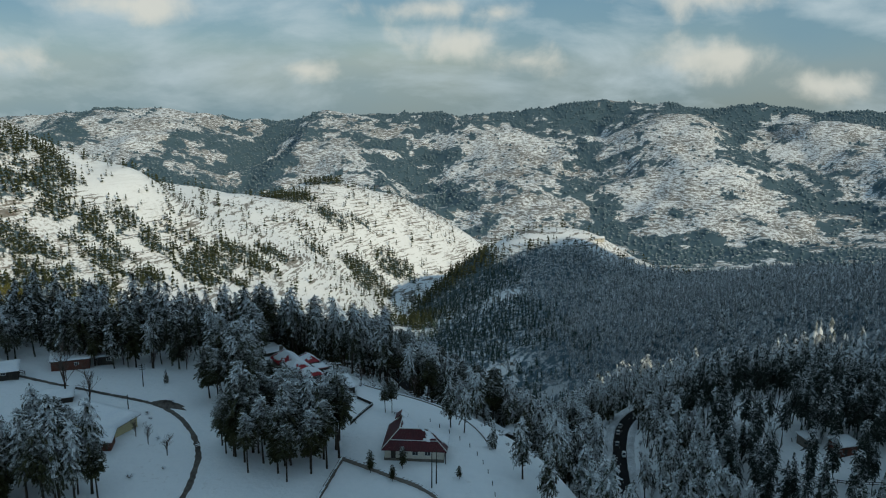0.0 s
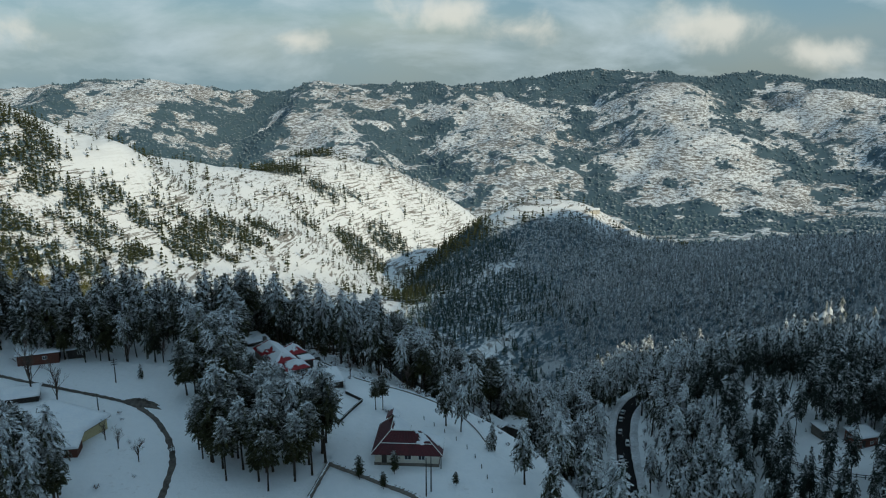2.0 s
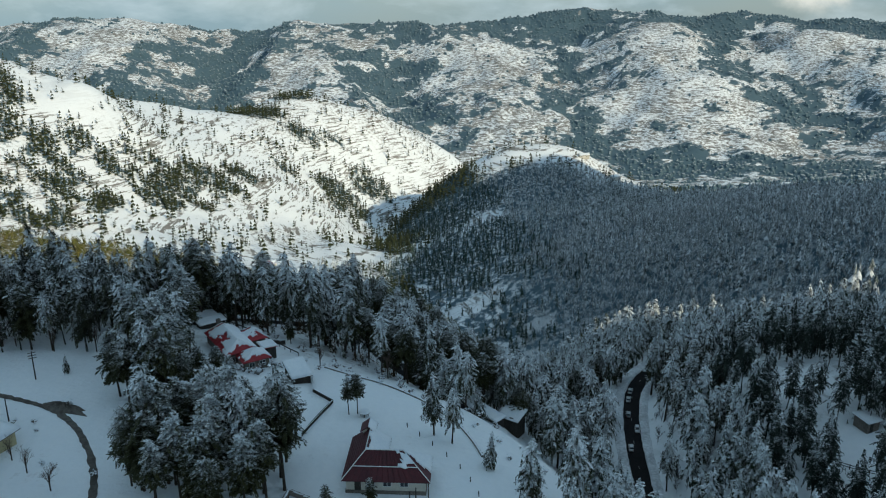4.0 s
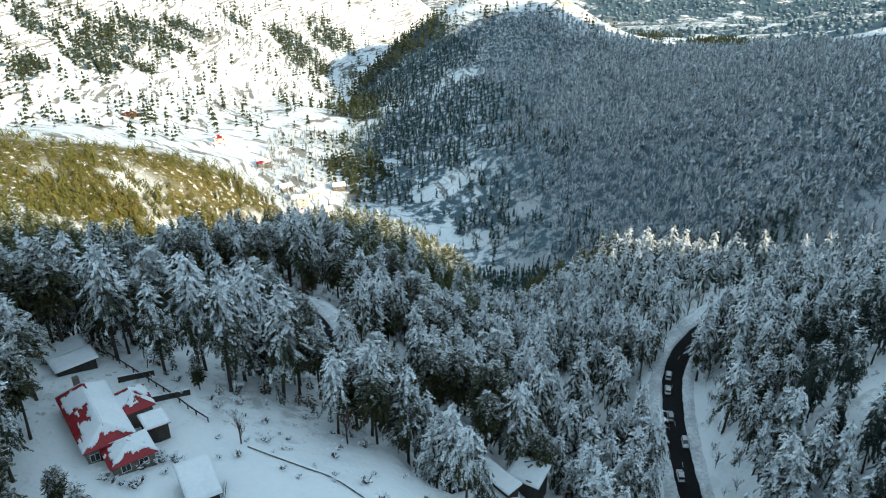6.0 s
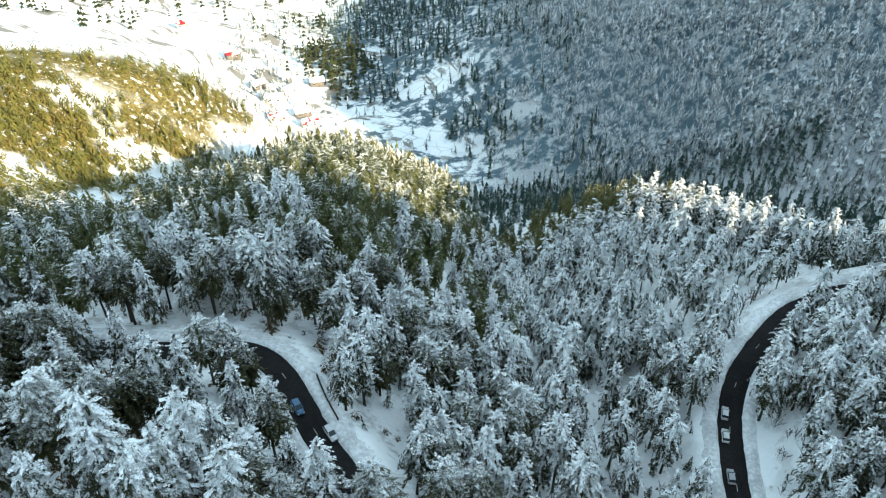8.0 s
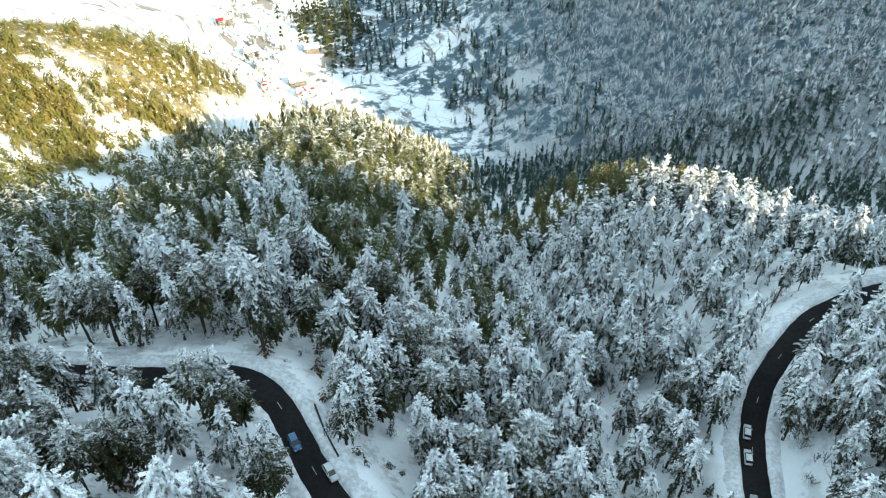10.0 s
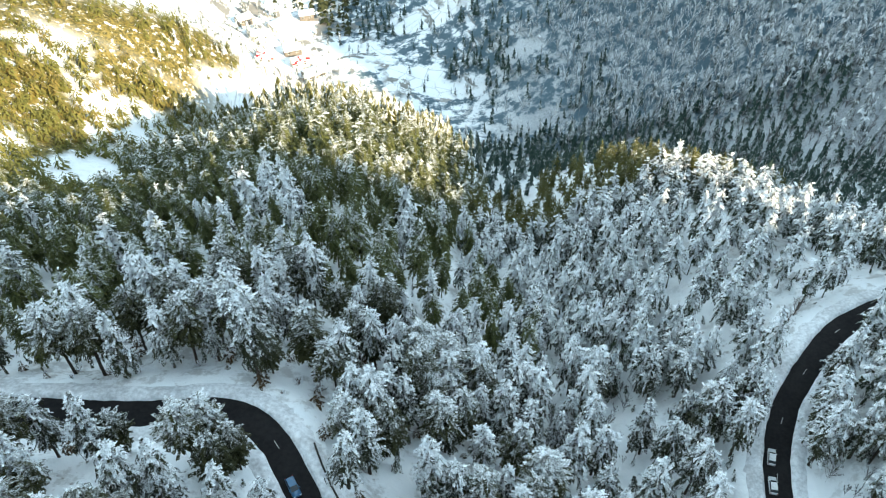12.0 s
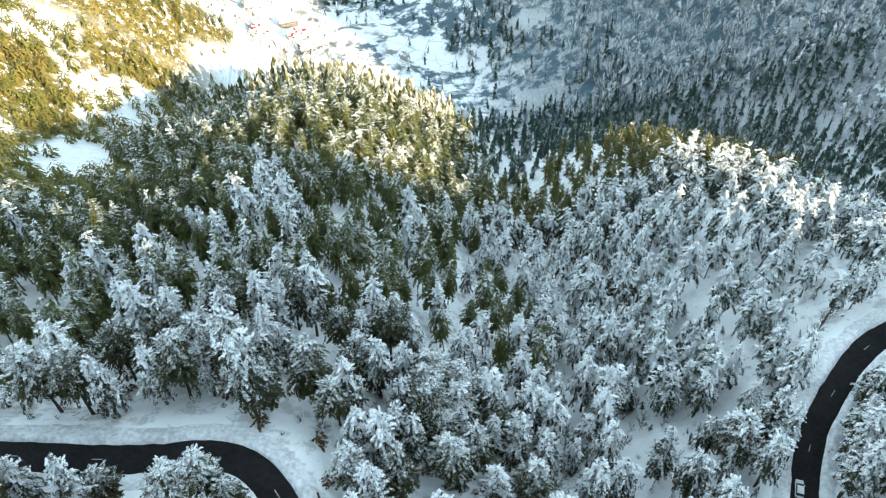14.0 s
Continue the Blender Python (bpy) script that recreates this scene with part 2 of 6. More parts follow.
M_GROUND = make_ground()
M_NEEDLE = make_needles("snow_laden_needles", (0.012, 0.016, 0.010), (0.06, 0.058, 0.022), 0.66, 1.3, frayed=0.42, lift=0.55)
M_NEEDLE_BARE = make_needles("dark_needles", (0.012, 0.015, 0.008), (0.075, 0.07, 0.022), 1.2, 1.9, frayed=0.42, lift=0.9)
M_WOOD_SNOWY = make_needles("snowy_woods", (0.010, 0.02, 0.013), (0.05, 0.058, 0.022), 0.60, 1.2, 1.0, False, 0.42, 0.4)
M_WOOD_CREST = make_needles("crest_snow_woods", (0.010, 0.02, 0.014), (0.05, 0.058, 0.026), 0.82, 1.5, 1.0, False, 0.42, 0.5)
M_WOOD_DUSKY = make_needles("dusky_woods", (0.009, 0.016, 0.014), (0.035, 0.045, 0.03), 1.1, 1.75, 1.0, False, 0.42, 0.8)
M_WOOD_RIM = make_needles("rim_woods", (0.010, 0.014, 0.010), (0.055, 0.052, 0.024), 0.80, 1.5, 1.0, False, 0.42, 0.7, 1.0)
# Needle tones raised here to paint in the haze over the hillside.
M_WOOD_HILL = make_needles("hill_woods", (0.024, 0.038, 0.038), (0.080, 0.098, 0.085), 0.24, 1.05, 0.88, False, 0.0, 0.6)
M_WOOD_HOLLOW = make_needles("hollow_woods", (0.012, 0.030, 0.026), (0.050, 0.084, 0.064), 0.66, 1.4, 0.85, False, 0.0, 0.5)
M_WOOD_FOOT = make_needles("foot_woods", (0.030, 0.034, 0.012), (0.17, 0.16, 0.036), 0.55, 1.25, 0.95, False, 0.0, 0.9)
M_SAPLING = make_needles("frosted_saplings", (0.07, 0.062, 0.06), (0.24, 0.23, 0.23), 0.75, 1.7, 0.75, False, 0.45)
M_FROST = make_needles("frosted_twigs", (0.16, 0.165, 0.165), (0.40, 0.41, 0.41), 0.2, 1.3, 0.8, False, 0.45)
M_RUSTY = make_needles("rusty_leaves", (0.028, 0.016, 0.008), (0.105, 0.062, 0.024), 1.45, 2.0, 0.9, False, 0.42)
M_WOOD_MIXED = make_needles("half_snowy_woods", (0.026, 0.034, 0.014), (0.135, 0.142, 0.040), 1.25, 1.95, 0.95, False, 0.42, 0.9, 1.5)
M_WOOD_OLIVE = make_needles("olive_woods", (0.030, 0.036, 0.012), (0.15, 0.135, 0.034), 1.5, 2.1, 0.9, False, 0.42)
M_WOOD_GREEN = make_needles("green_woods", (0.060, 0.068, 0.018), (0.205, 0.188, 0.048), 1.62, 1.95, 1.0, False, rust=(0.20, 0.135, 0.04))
# Bluer, lighter needles: the haze of the far range is in this colour.
M_WOOD_HAZED = make_needles("far_woods", (0.046, 0.088, 0.112), (0.105, 0.160, 0.192), 0.8, 1.6, 0.35, False)
M_WOOD_SLOPE = make_needles("slope_clumps", (0.014, 0.022, 0.010), (0.055, 0.06, 0.022), 1.35, 1.7, 0.8, False)
M_BARK = make_plain("pine_bark", (0.025, 0.019, 0.015), (0.09, 0.07, 0.055), 9.0, 0.9, 0.1, 0.6, stretch=(1, 1, 0.25))
M_TWIG = make_plain("bare_twigs", (0.06, 0.042, 0.035), (0.16, 0.12, 0.10), 6.0, 0.9, 0.1)
M_SNOW = make_plain("lying_snow", (0.77, 0.80, 0.84), (0.88, 0.89, 0.90), 2.2, 0.7, 0.25, 0.25)
M_BANK = make_plain("ploughed_snow", (0.42, 0.42, 0.43), (0.87, 0.88, 0.90), 1.6, 0.7, 0.25, 0.5, local=False)
M_RED = make_plain("red_painted_sheet_roof", (0.24, 0.014, 0.020), (0.38, 0.030, 0.036), 3.0, 0.45, 0.4, 0.1)
M_MAROON = make_plain("maroon_sheet_roof", (0.050, 0.006, 0.010), (0.10, 0.011, 0.016), 3.0, 0.45, 0.4, 0.1)
M_PLASTER = make_plain("cream_plaster", (0.50, 0.46, 0.38), (0.64, 0.60, 0.52), 2.0, 0.85, 0.2, 0.15)
M_YELLOW = make_plain("faded_yellow_plaster", (0.48, 0.40, 0.22), (0.60, 0.52, 0.32), 2.0, 0.85, 0.2, 0.15)
M_STONE = make_plain("grey_brown_stone", (0.10, 0.085, 0.07), (0.24, 0.21, 0.18), 3.5, 0.9, 0.2, 0.8)
M_DARKWOOD = make_plain("dark_timber", (0.025, 0.022, 0.02), (0.07, 0.06, 0.05), 6.0, 0.8, 0.2, 0.3, stretch=(1, 1, 0.2))
M_BROWNWALL = make_plain("red_brown_boards", (0.09, 0.035, 0.025), (0.16, 0.07, 0.05), 4.0, 0.8, 0.2, 0.3)
M_GLASS = make_plain("dark_window_glass", (0.02, 0.025, 0.03), (0.035, 0.04, 0.045), 1.0, 0.08, 0.5, 0.0)
M_FRAME = make_plain("white_painted_trim", (0.62, 0.62, 0.60), (0.75, 0.75, 0.73), 3.0, 0.5, 0.4, 0.0)
M_ASPHALT = make_plain("wet_black_asphalt", (0.008, 0.007, 0.008), (0.02, 0.018, 0.018), 1.6, 0.75, 0.12, 0.3, local=False)
M_PAINT = make_plain("worn_white_road_paint", (0.16, 0.16, 0.155), (0.55, 0.55, 0.53), 5.0, 0.7, 0.3, 0.1, local=False)
M_SLUSH = make_plain("trodden_slush_and_earth", (0.045, 0.036, 0.03), (0.16, 0.14, 0.12), 1.4, 0.7, 0.3, 0.6, local=False)
M_RUBBER = make_plain("tyre_rubber", (0.012, 0.012, 0.012), (0.025, 0.025, 0.025), 8.0, 0.85, 0.2, 0.1)
M_METAL = make_plain("dull_steel", (0.25, 0.25, 0.26), (0.4, 0.4, 0.41), 5.0, 0.4, 0.5, 0.1, metal=0.8)


def car_paint(name, colour):
    n = Nodes(name, 0.28, 0.5)
    n.bsdf.inputs["Coat Weight"].default_value = 0.6
    g = n.noise(1.3, 4, 0.5, n.scaled((1, 1, 1), True))
    return n.done(n.mix(n.step(g, 0.45, 0.75), colour, tuple(0.75 * c + 0.05 for c in colour)))


M_CARS = {"white": car_paint("white_car_paint", (0.62, 0.63, 0.64)), "blue": car_paint("blue_car_paint", (0.02, 0.13, 0.26)),
          "silver": car_paint("silver_car_paint", (0.34, 0.35, 0.37)), "dark": car_paint("dark_car_paint", (0.025, 0.027, 0.03))}

# ---- landform ----
def value_noise(x, y, seed):
    """Smooth noise from -1 to 1 on a lattice of one unit."""
    xi, yi = np.floor(x).astype(np.int64), np.floor(y).astype(np.int64)
    u, v = x - xi, y - yi
    u, v = u * u * u * (u * (6 * u - 15) + 10), v * v * v * (v * (6 * v - 15) + 10)

    def corner(a, b):
        h = (a * 374761393 + b * 668265263 + seed * 974634241) & 0x7FFFFFFF
        h = ((h ^ (h >> 13)) * 1274126177) & 0x7FFFFFFF
        return ((h ^ (h >> 16)) & 0xFFFF) / 32767.5 - 1

    top = corner(xi, yi) * (1 - u) + corner(xi + 1, yi) * u
    low = corner(xi, yi + 1) * (1 - u) + corner(xi + 1, yi + 1) * u
    return top * (1 - v) + low * v


def fbm(x, y, size, octaves=4, seed=1, gain=0.5):
    total, amp, norm = 0.0, 1.0, 0.0
    for k in range(octaves):
        total = total + amp * value_noise(x * 2**k / size + 17.3 * k, y * 2**k / size - 9.1 * k, seed + k)
        norm += amp
        amp *= gain
    return total / norm


def smooth(v, low, high):
    t = np.clip((v - low) / (high - low), 0, 1)
    return t * t * (3 - 2 * t)


LINES = []


def crest(*points):
    """A line of the land, crest, bench or creek, by its bends."""
    LINES.append(points)


# The farm shelf and its rim.
crest((-170, 110, 181), (-90, 125, 177.5), (-50, 138, 176), (0, 140, 176), (20, 142, 173))
crest((-170, 185, 183), (-90, 178, 178), (-45, 186, 177), (-20, 178, 176), (4, 168, 174))
crest((-130, 222, 175), (-70, 214, 175), (-40, 207, 174.5), (-15, 192, 171.5), (5, 184, 169), (24, 166, 164), (36, 135, 160))
# The two roads' benches.
crest((-150, 262, 157), (-100, 257, 156.5), (-54, 253, 156), (-24, 250.5, 156), (-15.5, 244, 156), (-10, 232, 156), (-4, 223, 156), (4, 213, 156.5), (10, 200, 157.5))
crest((46, 150, 139), (48, 190, 138), (50, 209, 137.5), (53, 226, 137), (58, 247, 137), (70, 262, 137), (87, 273, 137), (104, 277, 138), (140, 285, 142))
# Gully between them, and the wooded spur below the bend.
crest((22, 205, 149), (28, 225, 139), (33, 250, 128), (37, 285, 113), (44, 330, 92), (52, 400, 52), (47, 481, 17))
crest((-14, 259, 152), (-20, 285, 142), (-11, 316, 127), (-13, 345, 112), (-18, 372, 100), (-9, 412, 79), (0, 440, 61), (10, 468, 38), (20, 490, 20))
crest((-24, 384, 95), (-46, 425, 69), (-42, 450, 59), (-34, 475, 42), (-24, 502, 21))
crest((8, 345, 104), (20, 378, 80), (25, 413, 61), (31, 448, 40), (38, 474, 20))
crest((-110, 290, 143), (-60, 331, 115), (-67, 373, 91), (-74, 420, 64), (-62, 475, 37), (-45, 535, 13))
# The green spur to the west.
crest((-330, 380, 165), (-200, 458, 113), (-133, 482, 92), (-85, 503, 62), (-58, 535, 33), (-48, 560, 15))
crest((-210, 300, 158), (-135, 350, 130), (-108, 400, 84))
# Creeks and the village bench.
crest((-520, 590, 95), (-350, 675, 50), (-221, 718, 24), (-120, 672, 15), (-60, 628, 12), (0, 645, 8))
crest((47, 481, 17), (48, 529, 11), (22, 600, 11), (12, 660, 6), (15, 720, 0), (7, 832, -8), (-30, 960, -45), (-62, 1072, -64), (0, 1180, -77), (90, 1265, -88), (220, 1420, -115))
crest((-75, 612, 13), (-50, 575, 12), (-20, 545, 14), (12, 518, 16))
# East woods: spur with the clearing, hollow, long hill.
crest((60, 170, 146), (74, 190, 152), (82, 203, 156.5), (92, 224, 156), (108, 252, 147), (98, 285, 134), (76, 310, 121), (66, 352, 96), (60, 388, 70), (60, 412, 54))
crest((180, 180, 160), (185, 250, 130), (165, 310, 98), (156, 372, 63))
# The flat clearing on the eastern spur.
crest((73, 207, 155.5), (80, 216, 156.5), (88, 226, 155.5), (97, 222, 156.5), (100, 212, 157), (90, 205, 157))
crest((112, 290, 124), (106, 322, 104), (118, 348, 86))
crest((90, 452, 30), (146, 437, 42), (200, 416, 57), (300, 390, 95), (430, 360, 150))
crest((79, 483, 25), (82, 528, 29), (66, 612, 32), (108, 729, 26), (60, 878, 14))
crest((118, 521, 38), (146, 597, 55), (178, 498, 55), (225, 535, 88))
crest((150, 830, 28), (196, 765, 42), (248, 760, 49), (264, 690, 70), (303, 650, 87), (350, 635, 92), (620, 590, 112))
crest((420, 900, 5), (300, 950, 0), (232, 1010, 14), (212, 1035, 28), (172, 1050, 43), (129, 1050, 44), (84, 1042, 37), (61, 1018, 28), (47, 1030, 20), (0, 1005, -18))
# The sunny western mountain.
crest((-640, 850, 225), (-478, 900, 172), (-435, 920, 150), (-400, 935, 131), (-373, 950, 131), (-342, 965, 115), (-333, 1000, 97), (-289, 1085, 68), (-270, 1160, 66), (-262, 1250, 55), (-200, 1295, 70), (-130, 1310, 55), (-76, 1320, 35), (-40, 1330, 18), (6, 1340, -9), (57, 1354, -40))
crest((-380, 800, 84), (-250, 900, 40), (-150, 1000, 0), (-105, 1100, -38))
crest((-700, 1350, -60), (-280, 1520, -90), (40, 1480, -135), (260, 1260, -75), (520, 1130, -50))
# The great valley and the far range.
crest((-1600, 2100, -260), (-700, 1950, -250), (40, 1760, -185), (420, 1850, -205), (800, 1720, -165), (1600, 1700, -130))
crest((540, 1460, -112), (800, 1480, -104), (1400, 1450, -80))
crest((-2300, 4280, -117), (-2060, 4180, -81), (-1620, 4080, -19), (-1170, 4000, 34), (-820, 4000, -12), (-590, 4080, 8), (-124, 4180, -3), (272, 4180, 0), (611, 4180, 28), (892, 4160, 62), (1300, 4100, 30), (1532, 4080, 64), (1811, 4080, 22), (2200, 4080, -8))
crest((1000, 3900, 52), (1012, 3650, 42), (960, 3100, -62), (820, 2500, -165), (720, 2080, -205))
crest((1530, 3900, 40), (1600, 3300, -40), (1500, 2500, -160), (1400, 2000, -150))
crest((270, 3900, -25), (250, 3400, -80), (200, 2700, -150), (120, 2150, -195))
crest((611, 3900, -45), (560, 3000, -165), (470, 2250, -228))
crest((-590, 3900, -15), (-450, 3300, -72), (-250, 2700, -140), (-100, 2100, -175))
crest((-124, 3950, -50), (-90, 3000, -185), (20, 2000, -190))
crest((-1170, 3800, 10), (-1000, 3200, -70), (-800, 2500, -160))
crest((-820, 3800, -60), (-720, 3000, -180), (-500, 2200, -235))
crest((1300, 3800, -30), (1250, 3000, -150), (1120, 2250, -215))
crest((2400, 4000, -40), (2300, 3000, -130), (2200, 2000, -160))
crest((-2500, 4600, -300), (0, 4700, -250), (2500, 4600, -250))
# South of the camera the high ridge that keeps the farm in shade.
RIDGE = ((-150, 500), (0, 470), (60, 452), (110, 432), (140, 414), (160, 405), (176, 397), (192, 395), (204, 393), (214, 390), (224, 379), (236, 364), (250, 348), (264, 338), (280, 336), (298, 330), (312, 323), (332, 315), (352, 315), (363, 320), (370, 344), (384, 357), (410, 366), (450, 384), (480, 396), (520, 408), (570, 422), (610, 436), (650, 452), (700, 470), (770, 474), (812, 462), (860, 405), (912, 372), (1000, 345), (1150, 330))
crest(*[(169.7 + 0.7319 * u, 0.6814 * u - 182.2, z) for u, z in RIDGE])
crest(*[(132.9 + 0.7319 * u, 0.6814 * u - 142.7, z - 44) for u, z in RIDGE if 225 < u < 370])
crest((470, -20, 290), (620, -190, 330))
crest((-300, 0, 192), (-120, 10, 182), (0, 40, 172), (50, 60, 160))
crest((-600, 300, 250), (-500, -300, 260), (-100, -500, 420), (300, -700, 430), (900, -300, 330))


def sampled(points):
    out = []
    for a, b in zip(points, points[1:]):
        a, b = np.array(a, float), np.array(b, float)
        gap = max(14, 0.055 * np.hypot(*(a + b)[:2] / 2))
        count = max(1, int(np.hypot(*(b - a)[:2]) / gap))
        out += [a + (b - a) * k / count for k in range(count)]
    return out + [np.array(points[-1], float)]


KNOTS = np.array([p for line in LINES for p in sampled(line)])
_, first_of = np.unique(np.round(KNOTS[:, :2] / 3), axis=0, return_index=True)
KNOTS = KNOTS[np.sort(first_of)]
SPREAD = 8 + 0.03 * np.hypot(KNOTS[:, 0], KNOTS[:, 1])
FAR = np.hypot(KNOTS[:, None, 0] - KNOTS[None, :, 0], KNOTS[:, None, 1] - KNOTS[None, :, 1])
BEND = np.sqrt(FAR**2 + SPREAD[None, :] ** 2)
BEND[np.diag_indices(len(KNOTS))] -= 0.6
MEAN = KNOTS[:, 2].mean()
WEIGHT = np.linalg.solve(BEND, KNOTS[:, 2] - MEAN)

ROAD_WEST = [(-150, 262), (-100, 257), (-75, 254.5), (-54, 253), (-38, 250.8), (-30, 250.2), (-24.5, 250.2), (-19.5, 248.2), (-15.5, 243.8), (-12.6, 237.5), (-9.8, 231.5), (-7, 226.5), (-3.5, 221.5), (2, 214), (7, 206), (10, 196)]
ROAD_EAST = [(46, 150), (48, 190), (50, 209), (52.6, 226), (55.6, 239), (58.4, 247), (63, 254.8), (70, 262.3), (78, 269), (87, 273), (96, 275), (104, 277), (122, 281), (140, 285)]


def road_line(points, step=1.5):
    """A smooth line through the bends of a road."""
    p = np.array(points, float)
    p = np.vstack([2 * p[0] - p[1], p, 2 * p[-1] - p[-2]])
    out = []
    for k in range(1, len(p) - 2):
        n = max(2, int(np.hypot(*(p[k + 1] - p[k])) / step))
        for u in np.arange(n) / n:
            out.append(0.5 * (2 * p[k] + (p[k + 1] - p[k - 1]) * u + (2 * p[k - 1] - 5 * p[k] + 4 * p[k + 1] - p[k + 2]) * u**2 + (3 * p[k] - p[k - 1] - 3 * p[k + 1] + p[k + 2]) * u**3))
    return np.array(out)


WEST, EAST = road_line(ROAD_WEST), road_line(ROAD_EAST)


def road_z(which, p):
    if which == "west":
        return 156 + 0.035 * np.clip(222 - p[1], 0, 60) + 0.01 * np.clip(-24 - p[0], 0, 200)
    return 137 + 0.02 * np.clip(226 - p[1], 0, 200) + 0.04 * np.clip(p[0] - 87, 0, 200)


WEST_Z, EAST_Z = [np.array([road_z(w, p) for p in line]) for w, line in (("west", WEST), ("east", EAST))]


def nearest(x, y, line):
    """Distance to a line's points and the index of the nearest."""
    best, which = np.full(x.shape, 1e9), np.zeros(x.shape, int)
    for k, (a, b) in enumerate(line):
        d = (x - a) ** 2 + (y - b) ** 2
        m = d < best
        best[m], which[m] = d[m], k
    return np.sqrt(best), which


def bare_height(x, y):
    out = np.empty(x.shape)
    for k in range(0, len(x), 20000):
        a, b = x[k : k + 20000, None], y[k : k + 20000, None]
        out[k : k + 20000] = np.sqrt((a - KNOTS[:, 0]) ** 2 + (b - KNOTS[:, 1]) ** 2 + SPREAD**2) @ WEIGHT + MEAN
    away = np.hypot(x, y)
    out += 0.5 * fbm(x, y, 14, 3, 3) * smooth(y, 195, 240)
    out += 5.5 * fbm(x, y, 70, 3, 5) * smooth(away, 300, 700) + 13 * fbm(x, y, 260, 4, 9) * smooth(away, 700, 1500)
    fold = 1 - np.abs(fbm(x, y * 0.55, 420, 5, 21, 0.55)) * 2
    return out + 42 * (fold - 0.45) * smooth(away, 1700, 2600)


def height(x, y):
    """The land's height with the roads cut into it."""
    x, y = np.atleast_1d(np.asarray(x, float)).ravel(), np.atleast_1d(np.asarray(y, float)).ravel()
    z = bare_height(x, y)
    near = (np.abs(x) < 170) & (y > 120) & (y < 310)
    for line, levels in ((WEST, WEST_Z), (EAST, EAST_Z)):
        d, k = nearest(x[near], y[near], line)
        f = 1 - smooth(d, 4.4, 9.5)
        z[near] = z[near] * (1 - f) + (levels[k] - 0.12) * f
    return z


def ground_at(x, y):
    return float(height(x, y)[0])


GULLIES = [[(611, 4150), (611, 3900), (560, 3000), (470, 2250)], [(-124, 4150), (-124, 3950), (-90, 3000), (20, 2000)],
           [(-820, 4000), (-820, 3800), (-720, 3000), (-500, 2200)], [(1300, 4100), (1300, 3800), (1250, 3000), (1120, 2250)],
           [(1811, 4080), (1900, 3300), (1800, 2400)], [(-1620, 4080), (-1500, 3200), (-1300, 2400)]]


def beside(x, y, points):
    """Distance to a broken line."""
    best = np.full(x.shape, 1e9)
    for (ax, ay), (bx, by) in zip(points, points[1:]):
        dx, dy = bx - ax, by - ay
        u = np.clip(((x - ax) * dx + (y - ay) * dy) / (dx * dx + dy * dy), 0, 1)
        best = np.minimum(best, np.hypot(x - ax - u * dx, y - ay - u * dy))
    return best


# Stands of pines on the terraced western mountain: place and radius.
WEST_GROVES = ((-442, 895, 42), (-432, 822, 30), (-397, 756, 26), (-379, 839, 26), (-362, 743, 32), (-339, 804, 30), (-318, 856, 22), (-273, 880, 34), (-228, 923, 30), (-228, 1207, 32),
               (-190, 1288, 26), (-159, 1188, 22), (-104, 1103, 32), (-69, 1170, 26), (-207, 976, 18), (-168, 1074, 12), (-370, 706, 20), (-330, 739, 25), (-121, 1208, 14), (-255, 840, 20), (-300, 800, 18), (-354, 807, 20), (-346, 878, 14), (-249, 883, 26), (-222, 871, 18), (-304, 784, 20), (-100, 1081, 20), (-413, 850, 20))


